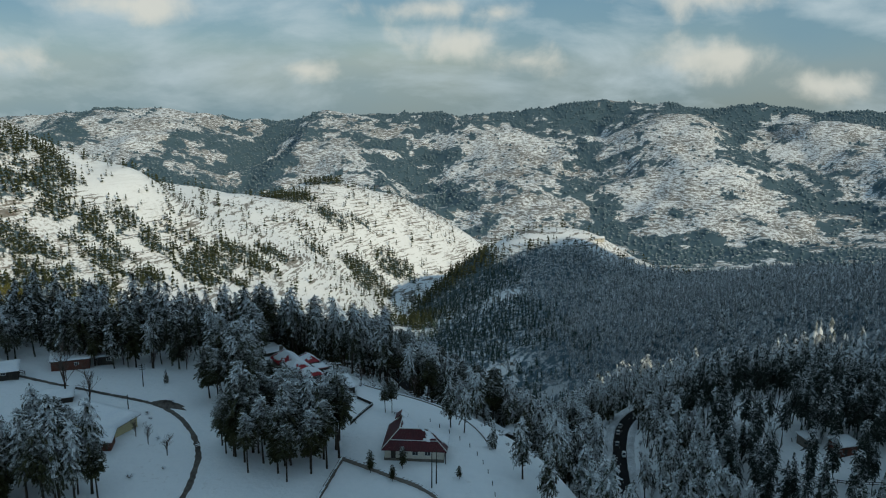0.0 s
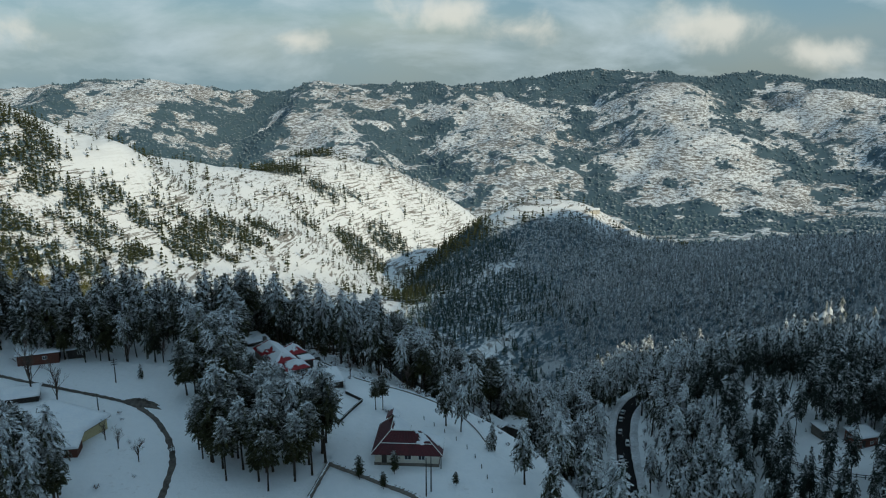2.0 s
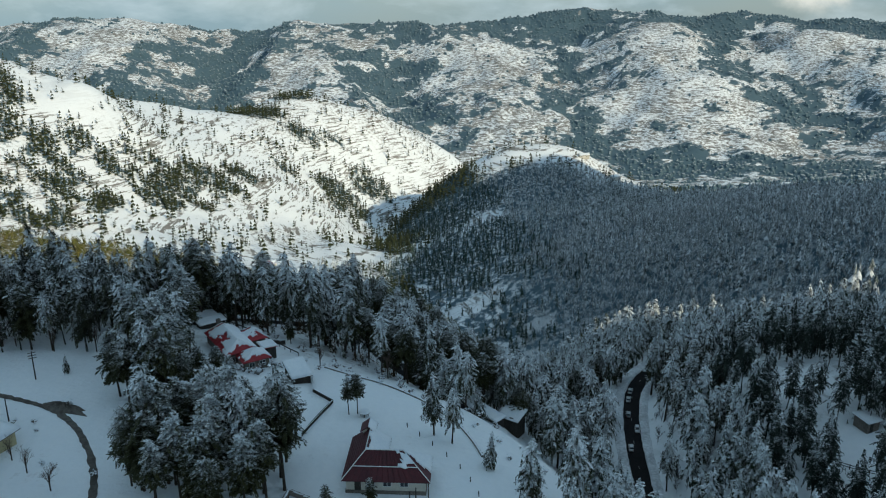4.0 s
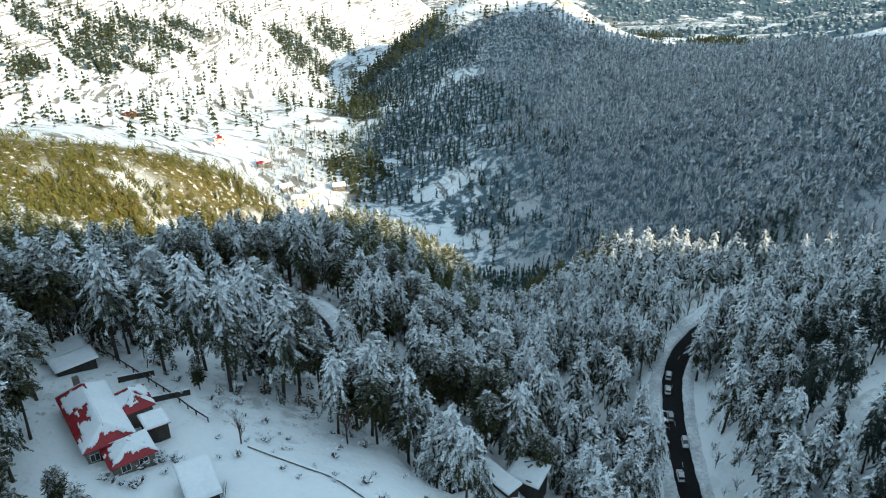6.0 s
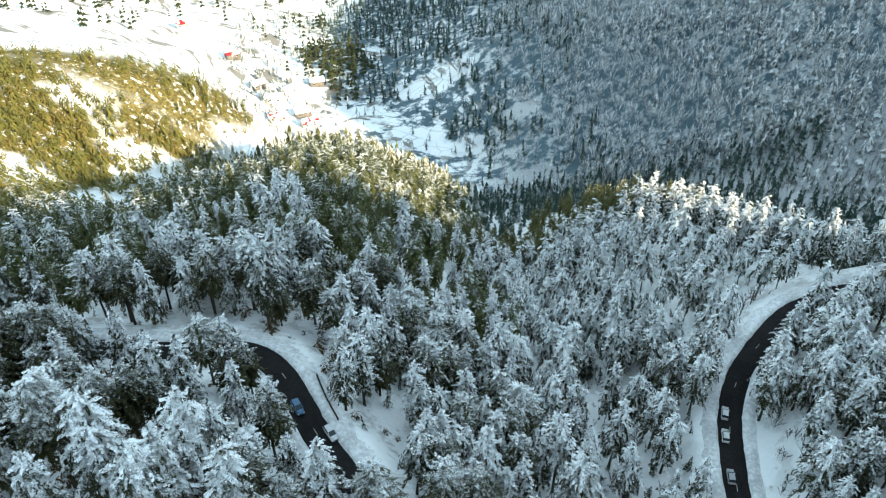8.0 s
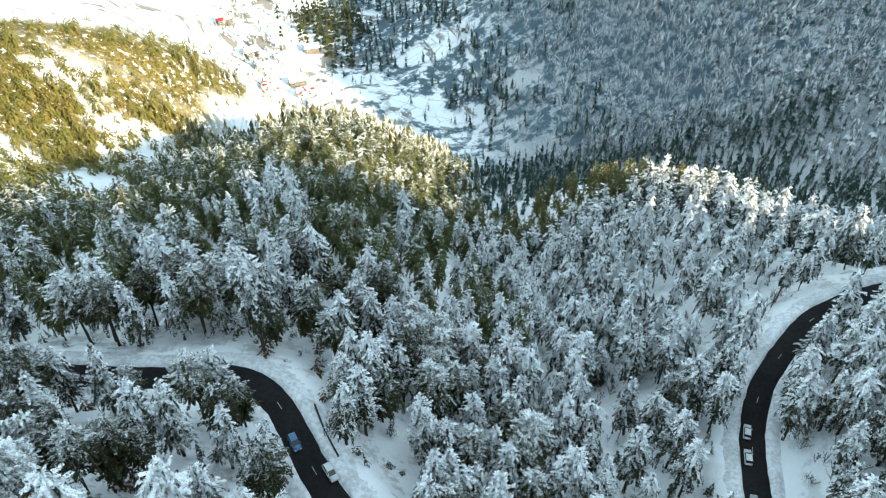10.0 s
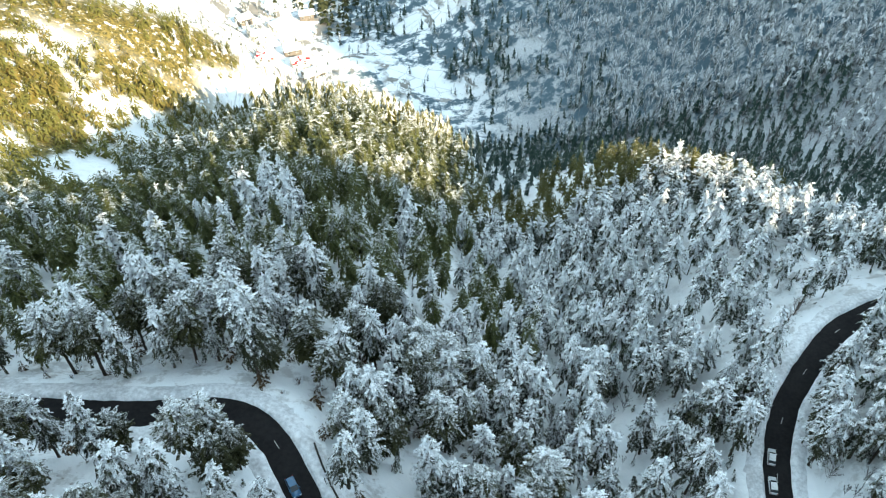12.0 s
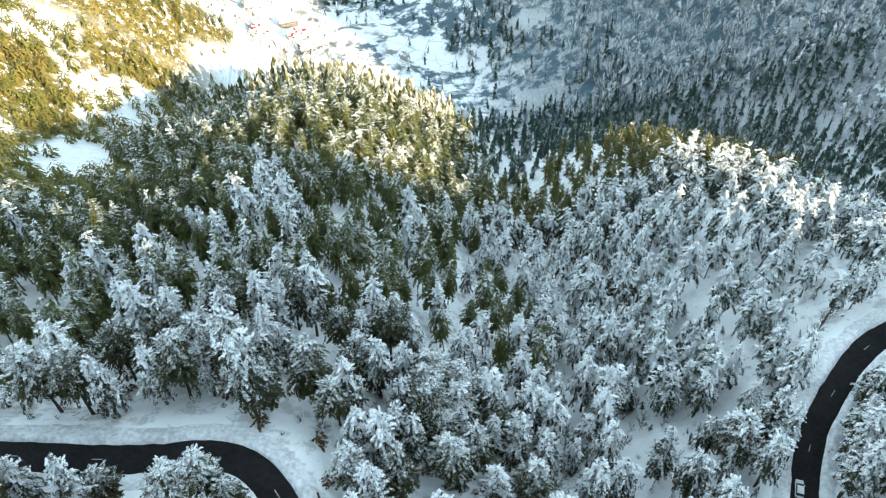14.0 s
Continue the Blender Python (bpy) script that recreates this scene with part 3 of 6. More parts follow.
def woods_far(x, y):
    """Where woods stand on the slopes beyond the spur, 0 to 1."""
    away = np.hypot(x, y)
    gully = np.min([beside(x, y, line) for line in GULLIES], 0)
    ragged = 0.85 * fbm(x * 1.3 + 0.3 * y, y * 0.6, 330, 5, 41, 0.62) + 1.5 * fbm(x, y * 0.7, 70, 4, 47, 0.75)
    want = 0.42 + 0.15 * smooth(-x, 0, 600) - gully / 330 + 0.95 * smooth(y + 0.1 * x, 3650, 4080) * smooth(x, -900, 300) + 1.1 * smooth(x, 300, 600) * (1 - smooth(y, 1950, 2300)) + 0.9 * smooth(-x, 250, 700) * (1 - smooth(y, 2500, 3100))
    w = smooth(want + ragged, -0.3, 0.75) * smooth(away, 1300, 1700)
    w = np.maximum(w, smooth(x, 300, 420) * smooth(y, 1050, 1180) * (1 - smooth(y, 1700, 1900)) * smooth(fbm(x * 0.5, y, 60, 4, 49), -0.25, 0.05))
    west = smooth(fbm(x, y, 46, 4, 31, 0.7) + 0.35 * fbm(x, y, 160, 2, 32) + 0.17, 0.12, 0.32) * (1 - smooth(away, 1300, 1900)) * 0.95
    west *= 1 - 0.45 * smooth(y, 1050, 1150)
    stand = np.max([smooth(1 - np.hypot((x - a) / (1.5 * r), (y - b) / (1.2 * r)), 0, 0.35) for a, b, r in WEST_GROVES], 0)
    west = np.maximum(0.16 * west, stand * smooth(fbm(x, y, 22, 4, 34, 0.7), -0.35, 0.0))
    west *= 1 - smooth(1 - np.hypot((x + 372) / 58, (y - 935) / 45), 0, 0.25)
    west *= 1 - 0.9 * smooth(x, 30, 80) * smooth(y, 930, 980)
    ragged = 38 * fbm(x, y, 60, 3, 37)
    west = np.maximum(np.maximum(west, 0.035), 0.85 * smooth(1 - np.hypot((x + 580) / 150, (y - 865) / 75), 0, 0.3) * smooth(fbm(x, y, 30, 3, 39), -0.35, -0.05))
    east = smooth(x - 0.06 * y + 0.6 * ragged, -85, -45) * smooth(y + 0.25 * x + 80 * smooth(x, 15, 55), 518, 545) * np.prod([smooth(np.hypot((x - a) / b, (y - c) / d), 0.8, 1.25) for a, b, c, d in ((-14, 26, 569, 20), (37, 22, 601, 11), (41, 15, 533, 8), (74, 12, 487, 6), (77, 11, 542, 6), (-15, 26, 664, 9), (20, 16, 545, 12))], 0) * smooth(y, 440, 470) * (1 - smooth(y - 0.35 * x + ragged, 760, 880))
    knoll = smooth(x - 0.02 * y, -40, 10) * smooth(y, 800, 900) * (1 - smooth(y + 0.45 * x, 1000, 1045)) * (1 - smooth(x, 45, 80) * smooth(y, 880, 940)) * smooth(fbm(x, y, 60, 3, 35), -0.65, -0.15)
    field = np.prod([smooth(np.hypot((x - a) / b, (y - c) / d), 0.75, 1.2) for a, b, c, d in ((14, 34, 817, 17), (64, 26, 838, 13), (-34, 28, 751, 18), (13, 22, 666, 14), (35, 18, 602, 11), (-2, 24, 780, 10), (40, 16, 700, 8), (-30, 14, 690, 8))], 0)
    slope = smooth(x - 0.02 * y + 0.5 * ragged, -75, -40) * smooth(y, 600, 640) * (1 - smooth(y, 1000, 1060)) * (1 - smooth(x, 150, 230)) * (1 - smooth(x, 45, 80) * smooth(y, 940, 990)) * 0.95
    knoll = np.maximum(knoll, slope) * field
    return np.clip(np.maximum(np.maximum(w, west * smooth(y, 640, 700)), np.maximum(east * (0.8 + 0.2 * smooth(fbm(x, y, 55, 3, 33), -0.35, 0.0)), knoll)), 0, 1)


def sunny_slope(x, y):
    """The brushy green spur that faces the low sun, 0 to 1."""
    edge = 30 * fbm(x, y, 35, 2, 63)
    m = smooth(545 + 0.3 * (x + 60) + edge - y, 0, 25) * smooth(-60 + 14 * fbm(x, y, 25, 2, 65) - x, 0, 15) * smooth(y, 470, 490)
    return np.maximum(m * smooth(fbm(x, y, 22, 3, 61), -0.5, -0.25), (y <= 482) * np.maximum(smooth(-x, 140, 160) * smooth(y, 290, 310), smooth(-x + 8 * fbm(x, y, 20, 2, 69), 64, 76) * smooth(y, 335, 355) * smooth(np.hypot((x + 95) / 13, (y - 400) / 22), 0.9, 1.1) * smooth(fbm(x, y, 24, 3, 73), -0.45, -0.2)))


# The ground sheet: rows grow apart with distance.
rows_y = np.concatenate([np.linspace(-900, 60, 40, endpoint=False), np.linspace(60, 110, 12, endpoint=False), np.linspace(110, 430, 150, endpoint=False),
                         430 + 590 * np.linspace(0, 1, 105, endpoint=False) ** 1.25, 1020 + 3680 * np.linspace(0, 1, 170) ** 1.25])
cols_s = np.linspace(-1, 1, 401)
span = np.maximum(1050, 0.78 * rows_y)
GX = span[:, None] * (0.22 * cols_s + 0.78 * cols_s**3)[None, :]
GY = np.repeat(rows_y[:, None], 401, 1)
GZ = height(GX, GY)


def big_mesh(name, verts, faces, material, smooth_shade=True):
    """A mesh from arrays of corners and of quads or triangles."""
    me = bpy.data.meshes.new(name)
    me.vertices.add(len(verts))
    me.vertices.foreach_set("co", np.ascontiguousarray(verts, np.float32).ravel())
    side = faces.shape[1]
    me.loops.add(faces.size)
    me.loops.foreach_set("vertex_index", np.ascontiguousarray(faces, np.int32).ravel())
    me.polygons.add(len(faces))
    me.polygons.foreach_set("loop_start", np.arange(0, faces.size, side, dtype=np.int32))
    me.update(calc_edges=True)
    me.polygons.foreach_set("use_smooth", np.full(len(faces), smooth_shade))
    me.materials.append(material)
    return me


def attribute_of(me, name, values):
    a = me.attributes.new(name, "FLOAT", "POINT")
    a.data.foreach_set("value", np.ascontiguousarray(values, np.float32).ravel())


nr, nc = GX.shape
grid = np.arange(nr * nc).reshape(nr, nc)
quads = np.stack([grid[:-1, :-1], grid[:-1, 1:], grid[1:, 1:], grid[1:, :-1]], -1).reshape(-1, 4)
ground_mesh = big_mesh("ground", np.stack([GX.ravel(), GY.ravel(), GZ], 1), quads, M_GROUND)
fx, fy = GX.ravel(), GY.ravel()
away = np.hypot(fx, fy)
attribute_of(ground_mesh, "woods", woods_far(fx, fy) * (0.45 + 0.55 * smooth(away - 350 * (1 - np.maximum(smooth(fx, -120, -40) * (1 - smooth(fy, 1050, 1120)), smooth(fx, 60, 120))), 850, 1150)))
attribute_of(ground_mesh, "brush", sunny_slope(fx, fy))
bald = smooth(1 - np.hypot((fx + 372) / 62, (fy - 935) / 50), 0, 0.3)
fields = smooth(fy, 500, 540) * (1 - smooth(fy, 640, 720)) * (1 - smooth(np.abs(fx + 25), 70, 100))
attribute_of(ground_mesh, "terraced", smooth(fy, 470, 540) * (1 - 0.9 * bald))
attribute_of(ground_mesh, "fields", fields)
attribute_of(ground_mesh, "scrub", (1 - 0.85 * fields) * np.maximum(smooth(fy, 540, 640) * (0.8 * smooth(fbm(fx, fy, 120, 3, 81), 0.0, 0.35) * (1 - smooth(fy, 1300, 1500)) + 0.95 * smooth(fy, 1300, 1700)), 0.4 * smooth(fy, 192, 204) * (1 - smooth(fy, 420, 470)) * (0.35 + 0.65 * np.maximum(1 - smooth(np.abs(fx + 15), 36, 46), smooth(fx, 58, 70))) * (1 - smooth(-np.abs(fx - 33), -14, -8) * smooth(-fy, -275, -262))))
HILL = smooth(fx - 0.1 * fy, -20, 30) * smooth(fy + 0.3 * fx, 440, 480) * (1 - smooth(fy - 0.2 * fx, 820, 920))
attribute_of(ground_mesh, "understorey", HILL * (0.75 + 0.25 * smooth(fbm(fx, fy, 40, 3, 83), -0.3, 0.2)))
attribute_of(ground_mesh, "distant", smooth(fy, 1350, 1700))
attribute_of(ground_mesh, "rough", 0.25 + 0.75 * smooth(fy, 188, 200) * (1 - 0.8 * smooth(fy, 500, 640)))
tagged(new("ground", ground_mesh), "snow-covered mountain land with terraced slopes and valleys", "ground", kind="structure")

# ---- roads ----
def ribbon(line, levels, offsets, rise, wobble=0.0, seed=0):
    """A strip along a line: corners across at the given offsets and rises over the level."""
    rng = np.random.default_rng(seed)
    d = np.gradient(line, axis=0)
    d /= np.hypot(d[:, 0], d[:, 1])[:, None]
    side = np.stack([d[:, 1], -d[:, 0]], 1)
    cols = len(offsets)
    off = np.array(offsets)[None] + rng.uniform(-wobble, wobble, (len(line), cols))
    up = np.array(rise)[None] + rng.uniform(-wobble, wobble, (len(line), cols)) * (np.array(rise)[None] > 0.1) * 0.5
    xy = line[:, None] + off[..., None] * side[:, None]
    z = levels[:, None] + up
    v = np.concatenate([xy, z[..., None]], -1).reshape(-1, 3)
    g = np.arange(len(line) * cols).reshape(len(line), cols)
    f = np.stack([g[:-1, :-1], g[:-1, 1:], g[1:, 1:], g[1:, :-1]], -1).reshape(-1, 4)
    return v, f


def road(line, levels, label, seed):
    ob = tagged(new("road", big_mesh("road", *ribbon(line, levels, [-2.5, -2.05, 0, 2.05, 2.5], [-0.3, 0.03, 0.08, 0.03, -0.3], 0.02, seed), M_ASPHALT)), label, "road", kind="structure")
    for side in (-1, 1):
        off = [1.95, 2.15, 2.5, 3.0, 3.8, 5.2] if side > 0 else [-5.2, -3.8, -3.0, -2.5, -2.15, -1.95]
        up = [-0.05, 0.22, 0.45, 0.4, 0.2, -0.5] if side > 0 else [-0.5, 0.2, 0.4, 0.45, 0.22, -0.05]
        tagged(new("snow_bank", big_mesh("snow_bank", *ribbon(line, levels, off, up, 0.13, seed + side), M_BANK)), "ploughed snow bank along the road edge", "snow", kind="structure")
    dash = big_mesh("dash", np.array([[-0.05, -0.7, 0], [0.05, -0.7, 0], [0.05, 0.7, 0], [-0.05, 0.7, 0]]), np.array([[0, 1, 2, 3]]), M_PAINT)
    for k in range(3, len(line) - 3, 7):
        t = line[k + 1] - line[k]
        o = new("dash", dash)
        o.matrix_basis = pose(line[k][0], line[k][1], levels[k] + 0.088, 0, 0, math.degrees(math.atan2(t[1], t[0])) - 90)
        o.parent = ob
    return ob


road(WEST, WEST_Z, "wet black mountain road curving round the spur", 3)
road(EAST, EAST_Z, "wet black mountain road between snow banks", 7)

TRACK = road_line([(-112, 187), (-90.5, 179.3), (-76, 174), (-63.6, 169), (-57, 164), (-51, 156), (-47.2, 148), (-45.8, 141), (-45.6, 132), (-48, 118)], 0.9)
d = np.gradient(TRACK, axis=0)
d /= np.hypot(d[:, 0], d[:, 1])[:, None]
trng = np.random.default_rng(5)
edge = np.stack([d[:, 1], -d[:, 0]], 1)
cols = [TRACK + edge * (o + trng.uniform(-0.15, 0.15, (len(TRACK), 1))) for o in (-0.55, 0.0, 0.55)]
v = np.stack([np.concatenate([c, (height(c[:, 0], c[:, 1]) + up)[:, None]], 1) for c, up in zip(cols, (0.06, 0.03, 0.06))], 1).reshape(-1, 3)
g = np.arange(len(v)).reshape(-1, 3)
tagged(new("farm_track", big_mesh("farm_track", v, np.stack([g[:-1, :-1], g[:-1, 1:], g[1:, 1:], g[1:, :-1]], -1).reshape(-1, 4), M_SLUSH)), "narrow trodden track of dark slush across the snow", "path", kind="structure")

# ---- parts and trees ----
def part(name, bm, material, parent, label=""):
    """Links a bmesh as one mesh object under a thing or a part."""
    me = bpy.data.meshes.new(name)
    bm.to_mesh(me)
    bm.free()
    for m in material if isinstance(material, (list, tuple)) else (material,):
        me.materials.append(m)
    ob = new(name, me)
    ob.parent = parent
    if label:
        ob["label"] = label
    return ob


def thing(name, m, label, category, group=""):
    """An empty at a thing's base, to which its parts belong."""
    ob = new(name)
    ob.empty_display_size = 0.3
    ob.matrix_basis = m
    return tagged(ob, label, category, group)


def pine_crown(seed, tall, wide, start, whorls, boughs, tufts, size, shape=1.0, droop=(0.35, 0.8)):
    """A pine's crown: boughs in loose whorls about the z axis, each a row of needle tufts that sags under its snow. Corners and quads."""
    rng = np.random.default_rng(seed)
    lean_to, lopsided = rng.uniform(0, 2 * math.pi), rng.uniform(0.08, 0.26)
    place, out, dip, big = [], [], [], []
    for k in range(whorls):
        u = (k + 0.5) / whorls
        z = tall * (start + (0.98 - start) * u**0.9)
        reach = wide * (min(1.0, 0.62 + 1.6 * u) * (1 - u**1.5) ** shape + 0.10) * rng.uniform(0.75, 1.18)
        number = max(3, round(boughs * (1 - 0.55 * u)))
        for j in range(number):
            if rng.random() < 0.1:
                continue
            turn = 2 * math.pi * (j + rng.uniform(-0.42, 0.42)) / number + k * 2.4
            length = reach * rng.uniform(0.6, 1.22) * (1 + lopsided * math.cos(turn - lean_to))
            sag = rng.uniform(*droop) * (1.15 - 0.5 * u)
            root = z + rng.uniform(-0.55, 0.55) * tall * (1 - start) / whorls
            count = max(1, round(tufts * (0.35 + 0.65 * length / wide)))
            for i in range(count):
                f = (i + rng.uniform(0.35, 1.0)) / count
                o = np.array([math.cos(turn), math.sin(turn), 0])
                t = np.array([-o[1], o[0], 0])
                side = rng.uniform(-0.28, 0.28) * length * f
                place.append(o * length * f + t * side + np.array([0, 0, root + length * (0.2 * f - sag * f * f)]))
                out.append(o + t * rng.uniform(-0.7, 0.7))
                dip.append(math.atan(2 * sag * f - 0.2) + rng.uniform(-0.4, 0.75))
                big.append(size * rng.uniform(0.65, 1.3) * (1.1 - 0.35 * u))
    for k in range(4):
        a = rng.uniform(0, 2 * math.pi)
        place.append(np.array([0, 0, tall * (0.95 + 0.015 * k)]))
        out.append(np.array([math.cos(a), math.sin(a), 0]))
        dip.append(rng.uniform(0.7, 1.2))
        big.append(size * 0.6)
    place, out, dip, big = np.array(place), np.array(out), np.array(dip)[:, None], np.array(big)[:, None]
    out /= np.linalg.norm(out, axis=1)[:, None]
    flat = np.stack([-out[:, 1], out[:, 0], np.zeros(len(out))], 1)
    along = out * np.cos(dip) - np.array([0, 0, 1.0]) * np.sin(dip)
    across = flat + np.array([0, 0, 1.0]) * rng.uniform(-0.5, 0.5, (len(out), 1))
    corners = []
    for sa, sb in ((-0.75, -0.30), (-0.75, 0.30), (1.0, 0.27), (1.0, -0.27)):
        p = place + along * big * sa * rng.uniform(0.7, 1.3, big.shape) + across * big * sb * rng.uniform(0.6, 1.35, big.shape)
        p[:, 2:] += big * rng.uniform(-0.16, 0.16, big.shape)
        corners.append(p)
    v = np.stack(corners, 1).reshape(-1, 3)
    return v, np.arange(len(v)).reshape(-1, 4)


def tufted_tree(seed, tall, wide, count, pointed=True, base=0.1, fine=1.0):
    """A tree further off: a crown of many loose tufts of needles. Corners and quads."""
    rng = np.random.default_rng(seed)
    vs = []
    for k in range(count):
        u = (k + rng.uniform(0.2, 0.8)) / count
        u = 1 - (1 - u) ** 0.7
        r = wide * ((1 - u) ** 0.85 + 0.06 if pointed else math.sin(math.pi * (0.18 + 0.76 * u)))
        a = k * 2.4 + rng.uniform(-0.5, 0.5)
        o, t = np.array([math.cos(a), math.sin(a), 0]), np.array([-math.sin(a), math.cos(a), 0])
        c = o * r * rng.uniform(0.3, 0.62 + 0.25 * (1 - fine)) + np.array([0, 0, tall * (base + (0.97 - base) * u)])
        d = o * rng.uniform(0.6, 1.0) + t * rng.uniform(-0.4, 0.4) - np.array([0, 0, rng.uniform(0.35, 0.95)])
        w, h = wide * (0.28 * (1 - u) + 0.10) * rng.uniform(0.7, 1.3), (0.62 * r + 0.2 * wide) * rng.uniform(0.7, 1.2)
        w, h = w * fine, h * fine
        up = np.array([0, 0, 1.0]) * w * rng.uniform(-0.4, 0.4)
        vs += [c - t * w * 0.7 - 0.3 * h * d + up, c + t * w * 0.7 - 0.3 * h * d - up, c + t * w * rng.uniform(0.2, 0.6) + h * d, c - t * w * rng.uniform(0.2, 0.6) + h * d * rng.uniform(0.7, 1)]
    v = np.array(vs)
    return v, np.arange(len(v)).reshape(-1, 4)


def skirted_tree(seed, tall, wide, tiers=5, round_about=6):
    """A conifer further off: a narrow stack of ragged, drooping skirts of boughs. Corners and quads."""
    rng = np.random.default_rng(seed)
    vs = []
    for k in range(tiers):
        u = k / tiers
        r = wide * ((1 - u) ** 0.8 * 0.9 + 0.12) * rng.uniform(0.8, 1.2)
        top = tall * (0.10 + 0.86 * u + 0.2) if k < tiers - 1 else tall
        foot = tall * (0.10 + 0.86 * u)
        a0, off = rng.uniform(0, 6.28), rng.uniform(-0.12, 0.12, 2) * wide
        ring = [(a0 + 2 * math.pi * (j + rng.uniform(-0.3, 0.3)) / round_about, r * rng.uniform(0.55, 1.4), foot + tall * rng.uniform(-0.05, 0.05)) for j in range(round_about)]
        for j in range(round_about):
            (a, p, z), (b, q, w) = ring[j], ring[(j + 1) % round_about]
            m, n = 0.5 * (a + b + (2 * math.pi if b < a else 0)), 0.45 * (p + q) * 0.75
            tip = np.array([off[0], off[1], top])
            vs += [tip, np.array([p * math.cos(a) + off[0], p * math.sin(a) + off[1], z]), np.array([n * math.cos(m) + off[0], n * math.sin(m) + off[1], 0.5 * (z + w) + 0.07 * tall]), np.array([q * math.cos(b) + off[0], q * math.sin(b) + off[1], w])]
    v = np.array(vs)
    return v, np.arange(len(v)).reshape(-1, 4)


def frosted_tree(seed, tall, limbs):
    """A leafless tree white with frost: a stem and steep limbs, each a thin bent blade. Corners and quads."""
    rng = np.random.default_rng(seed)
    vs = []
    for k in range(limbs + 1):
        a = rng.uniform(0, 2 * math.pi)
        o, t = np.array([math.cos(a), math.sin(a), 0]), np.array([-math.sin(a), math.cos(a), 0])
        low = np.array([0, 0, 0.0 if k == 0 else tall * rng.uniform(0.2, 0.6)])
        reach = o * tall * (0.02 if k == 0 else rng.uniform(0.10, 0.30))
        top = low + reach + np.array([0, 0, tall * (0.95 if k == 0 else rng.uniform(0.25, 0.42))])
        w = 0.013 * tall * rng.uniform(0.8, 1.6)
        vs += [low - t * w * 0.6, low + t * w * 0.6, top + t * w * 1.5, top - t * w * 1.5 + o * w]
    v = np.array(vs)
    return v, np.arange(len(v)).reshape(-1, 4)


def tree_clump(seed, tall, wide, sides=6):
    """Several distant crowns grown into one uneven mound. Corners and triangles."""
    rng = np.random.default_rng(seed)
    a = np.arange(sides) * 2 * math.pi / sides
    low = np.stack([wide * rng.uniform(0.8, 1.2, sides) * np.cos(a), wide * rng.uniform(0.8, 1.2, sides) * np.sin(a), np.full(sides, -0.1 * tall)], 1)
    mid = np.stack([0.6 * wide * rng.uniform(0.6, 1.3, sides) * np.cos(a + 0.5), 0.6 * wide * rng.uniform(0.6, 1.3, sides) * np.sin(a + 0.5), tall * rng.uniform(0.45, 0.9, sides)], 1)
    v = np.vstack([low, mid, [[0, 0, tall]]])
    f = []
    for j in range(sides):
        k = (j + 1) % sides
        f += [(j, k, sides + j), (k, sides + k, sides + j), (sides + j, sides + k, 2 * sides)]
    return v, np.array(f)


def trunk_tube(tall, base, sides=7, seed=0, bend=0.25):
    rng = np.random.default_rng(seed)
    levels = np.array([0, 0.04, 0.2, 0.45, 0.7, 0.95])
    radius = base * np.array([1.35, 1.05, 0.9, 0.66, 0.4, 0.1])
    off = np.cumsum(rng.uniform(-bend, bend, (6, 2)) * np.diff(np.r_[0, levels])[:, None] * 2, 0)
    a = np.arange(sides) * 2 * math.pi / sides
    v = np.concatenate([np.stack([o[0] + r * np.cos(a), o[1] + r * np.sin(a), np.full(sides, h * tall - (0.5 if h == 0 else 0))], 1) for h, r, o in zip(levels, radius, off)])
    f = [(k * sides + j, k * sides + (j + 1) % sides, (k + 1) * sides + (j + 1) % sides, (k + 1) * sides + j) for k in range(5) for j in range(sides)]
    return v, np.array(f)


def pine_kind(seed, tall, wide, start, whorls, boughs, material, label, shape=0.8, droop=(0.45, 0.95), size=0.72):
    """A pine of its own, far below the land, from which the others are copied."""
    tree = thing("bushy_pine" if "dark" in label else "pine_tree", pose(0, 0, -900), label, "tree")
    v, f = pine_crown(seed, tall, wide, start, whorls, boughs, 8, size, shape, droop)
    me = big_mesh("crown", v, f, material, False)
    attribute_of(me, "lift", v[:, 2] / tall)
    crown = new("crown", me)
    crown.parent = tree
    trunk = new("trunk", big_mesh("trunk", *trunk_tube(tall, 0.011 * tall + 0.04, seed=seed), M_BARK))
    trunk.parent = tree
    return tree


KINDS = [
    pine_kind(1, 17.0, 2.6, 0.30, 18, 12, M_NEEDLE, "tall pine with boughs bent under thick snow"),
    pine_kind(2, 15.5, 2.1, 0.24, 18, 11, M_NEEDLE, "slender snow-laden pine with drooping boughs", 0.9, (0.45, 0.95)),
    pine_kind(3, 18.0, 2.9, 0.40, 16, 13, M_NEEDLE, "broad-topped pine on a bare trunk, thick with snow", 0.55),
    pine_kind(4, 12.5, 2.0, 0.14, 16, 11, M_NEEDLE, "young pine covered in snow down to the ground", 0.95),
    pine_kind(5, 16.5, 2.8, 0.45, 14, 13, M_NEEDLE_BARE, "dark green pine with little snow and a bare trunk", 0.42, (0.1, 0.5), 0.8),
    pine_kind(6, 14.0, 2.6, 0.26, 15, 12, M_NEEDLE_BARE, "dark green bushy pine dusted with snow", 0.5, (0.1, 0.55), 0.8),
]

# ---- where trees stand ----
def inside(x, y, cx, cy, rx, ry, turn=0.0):
    c, s = math.cos(radians(turn)), math.sin(radians(turn))
    u, v = (x - cx) * c + (y - cy) * s, -(x - cx) * s + (y - cy) * c
    return (u / rx) ** 2 + (v / ry) ** 2 < 1


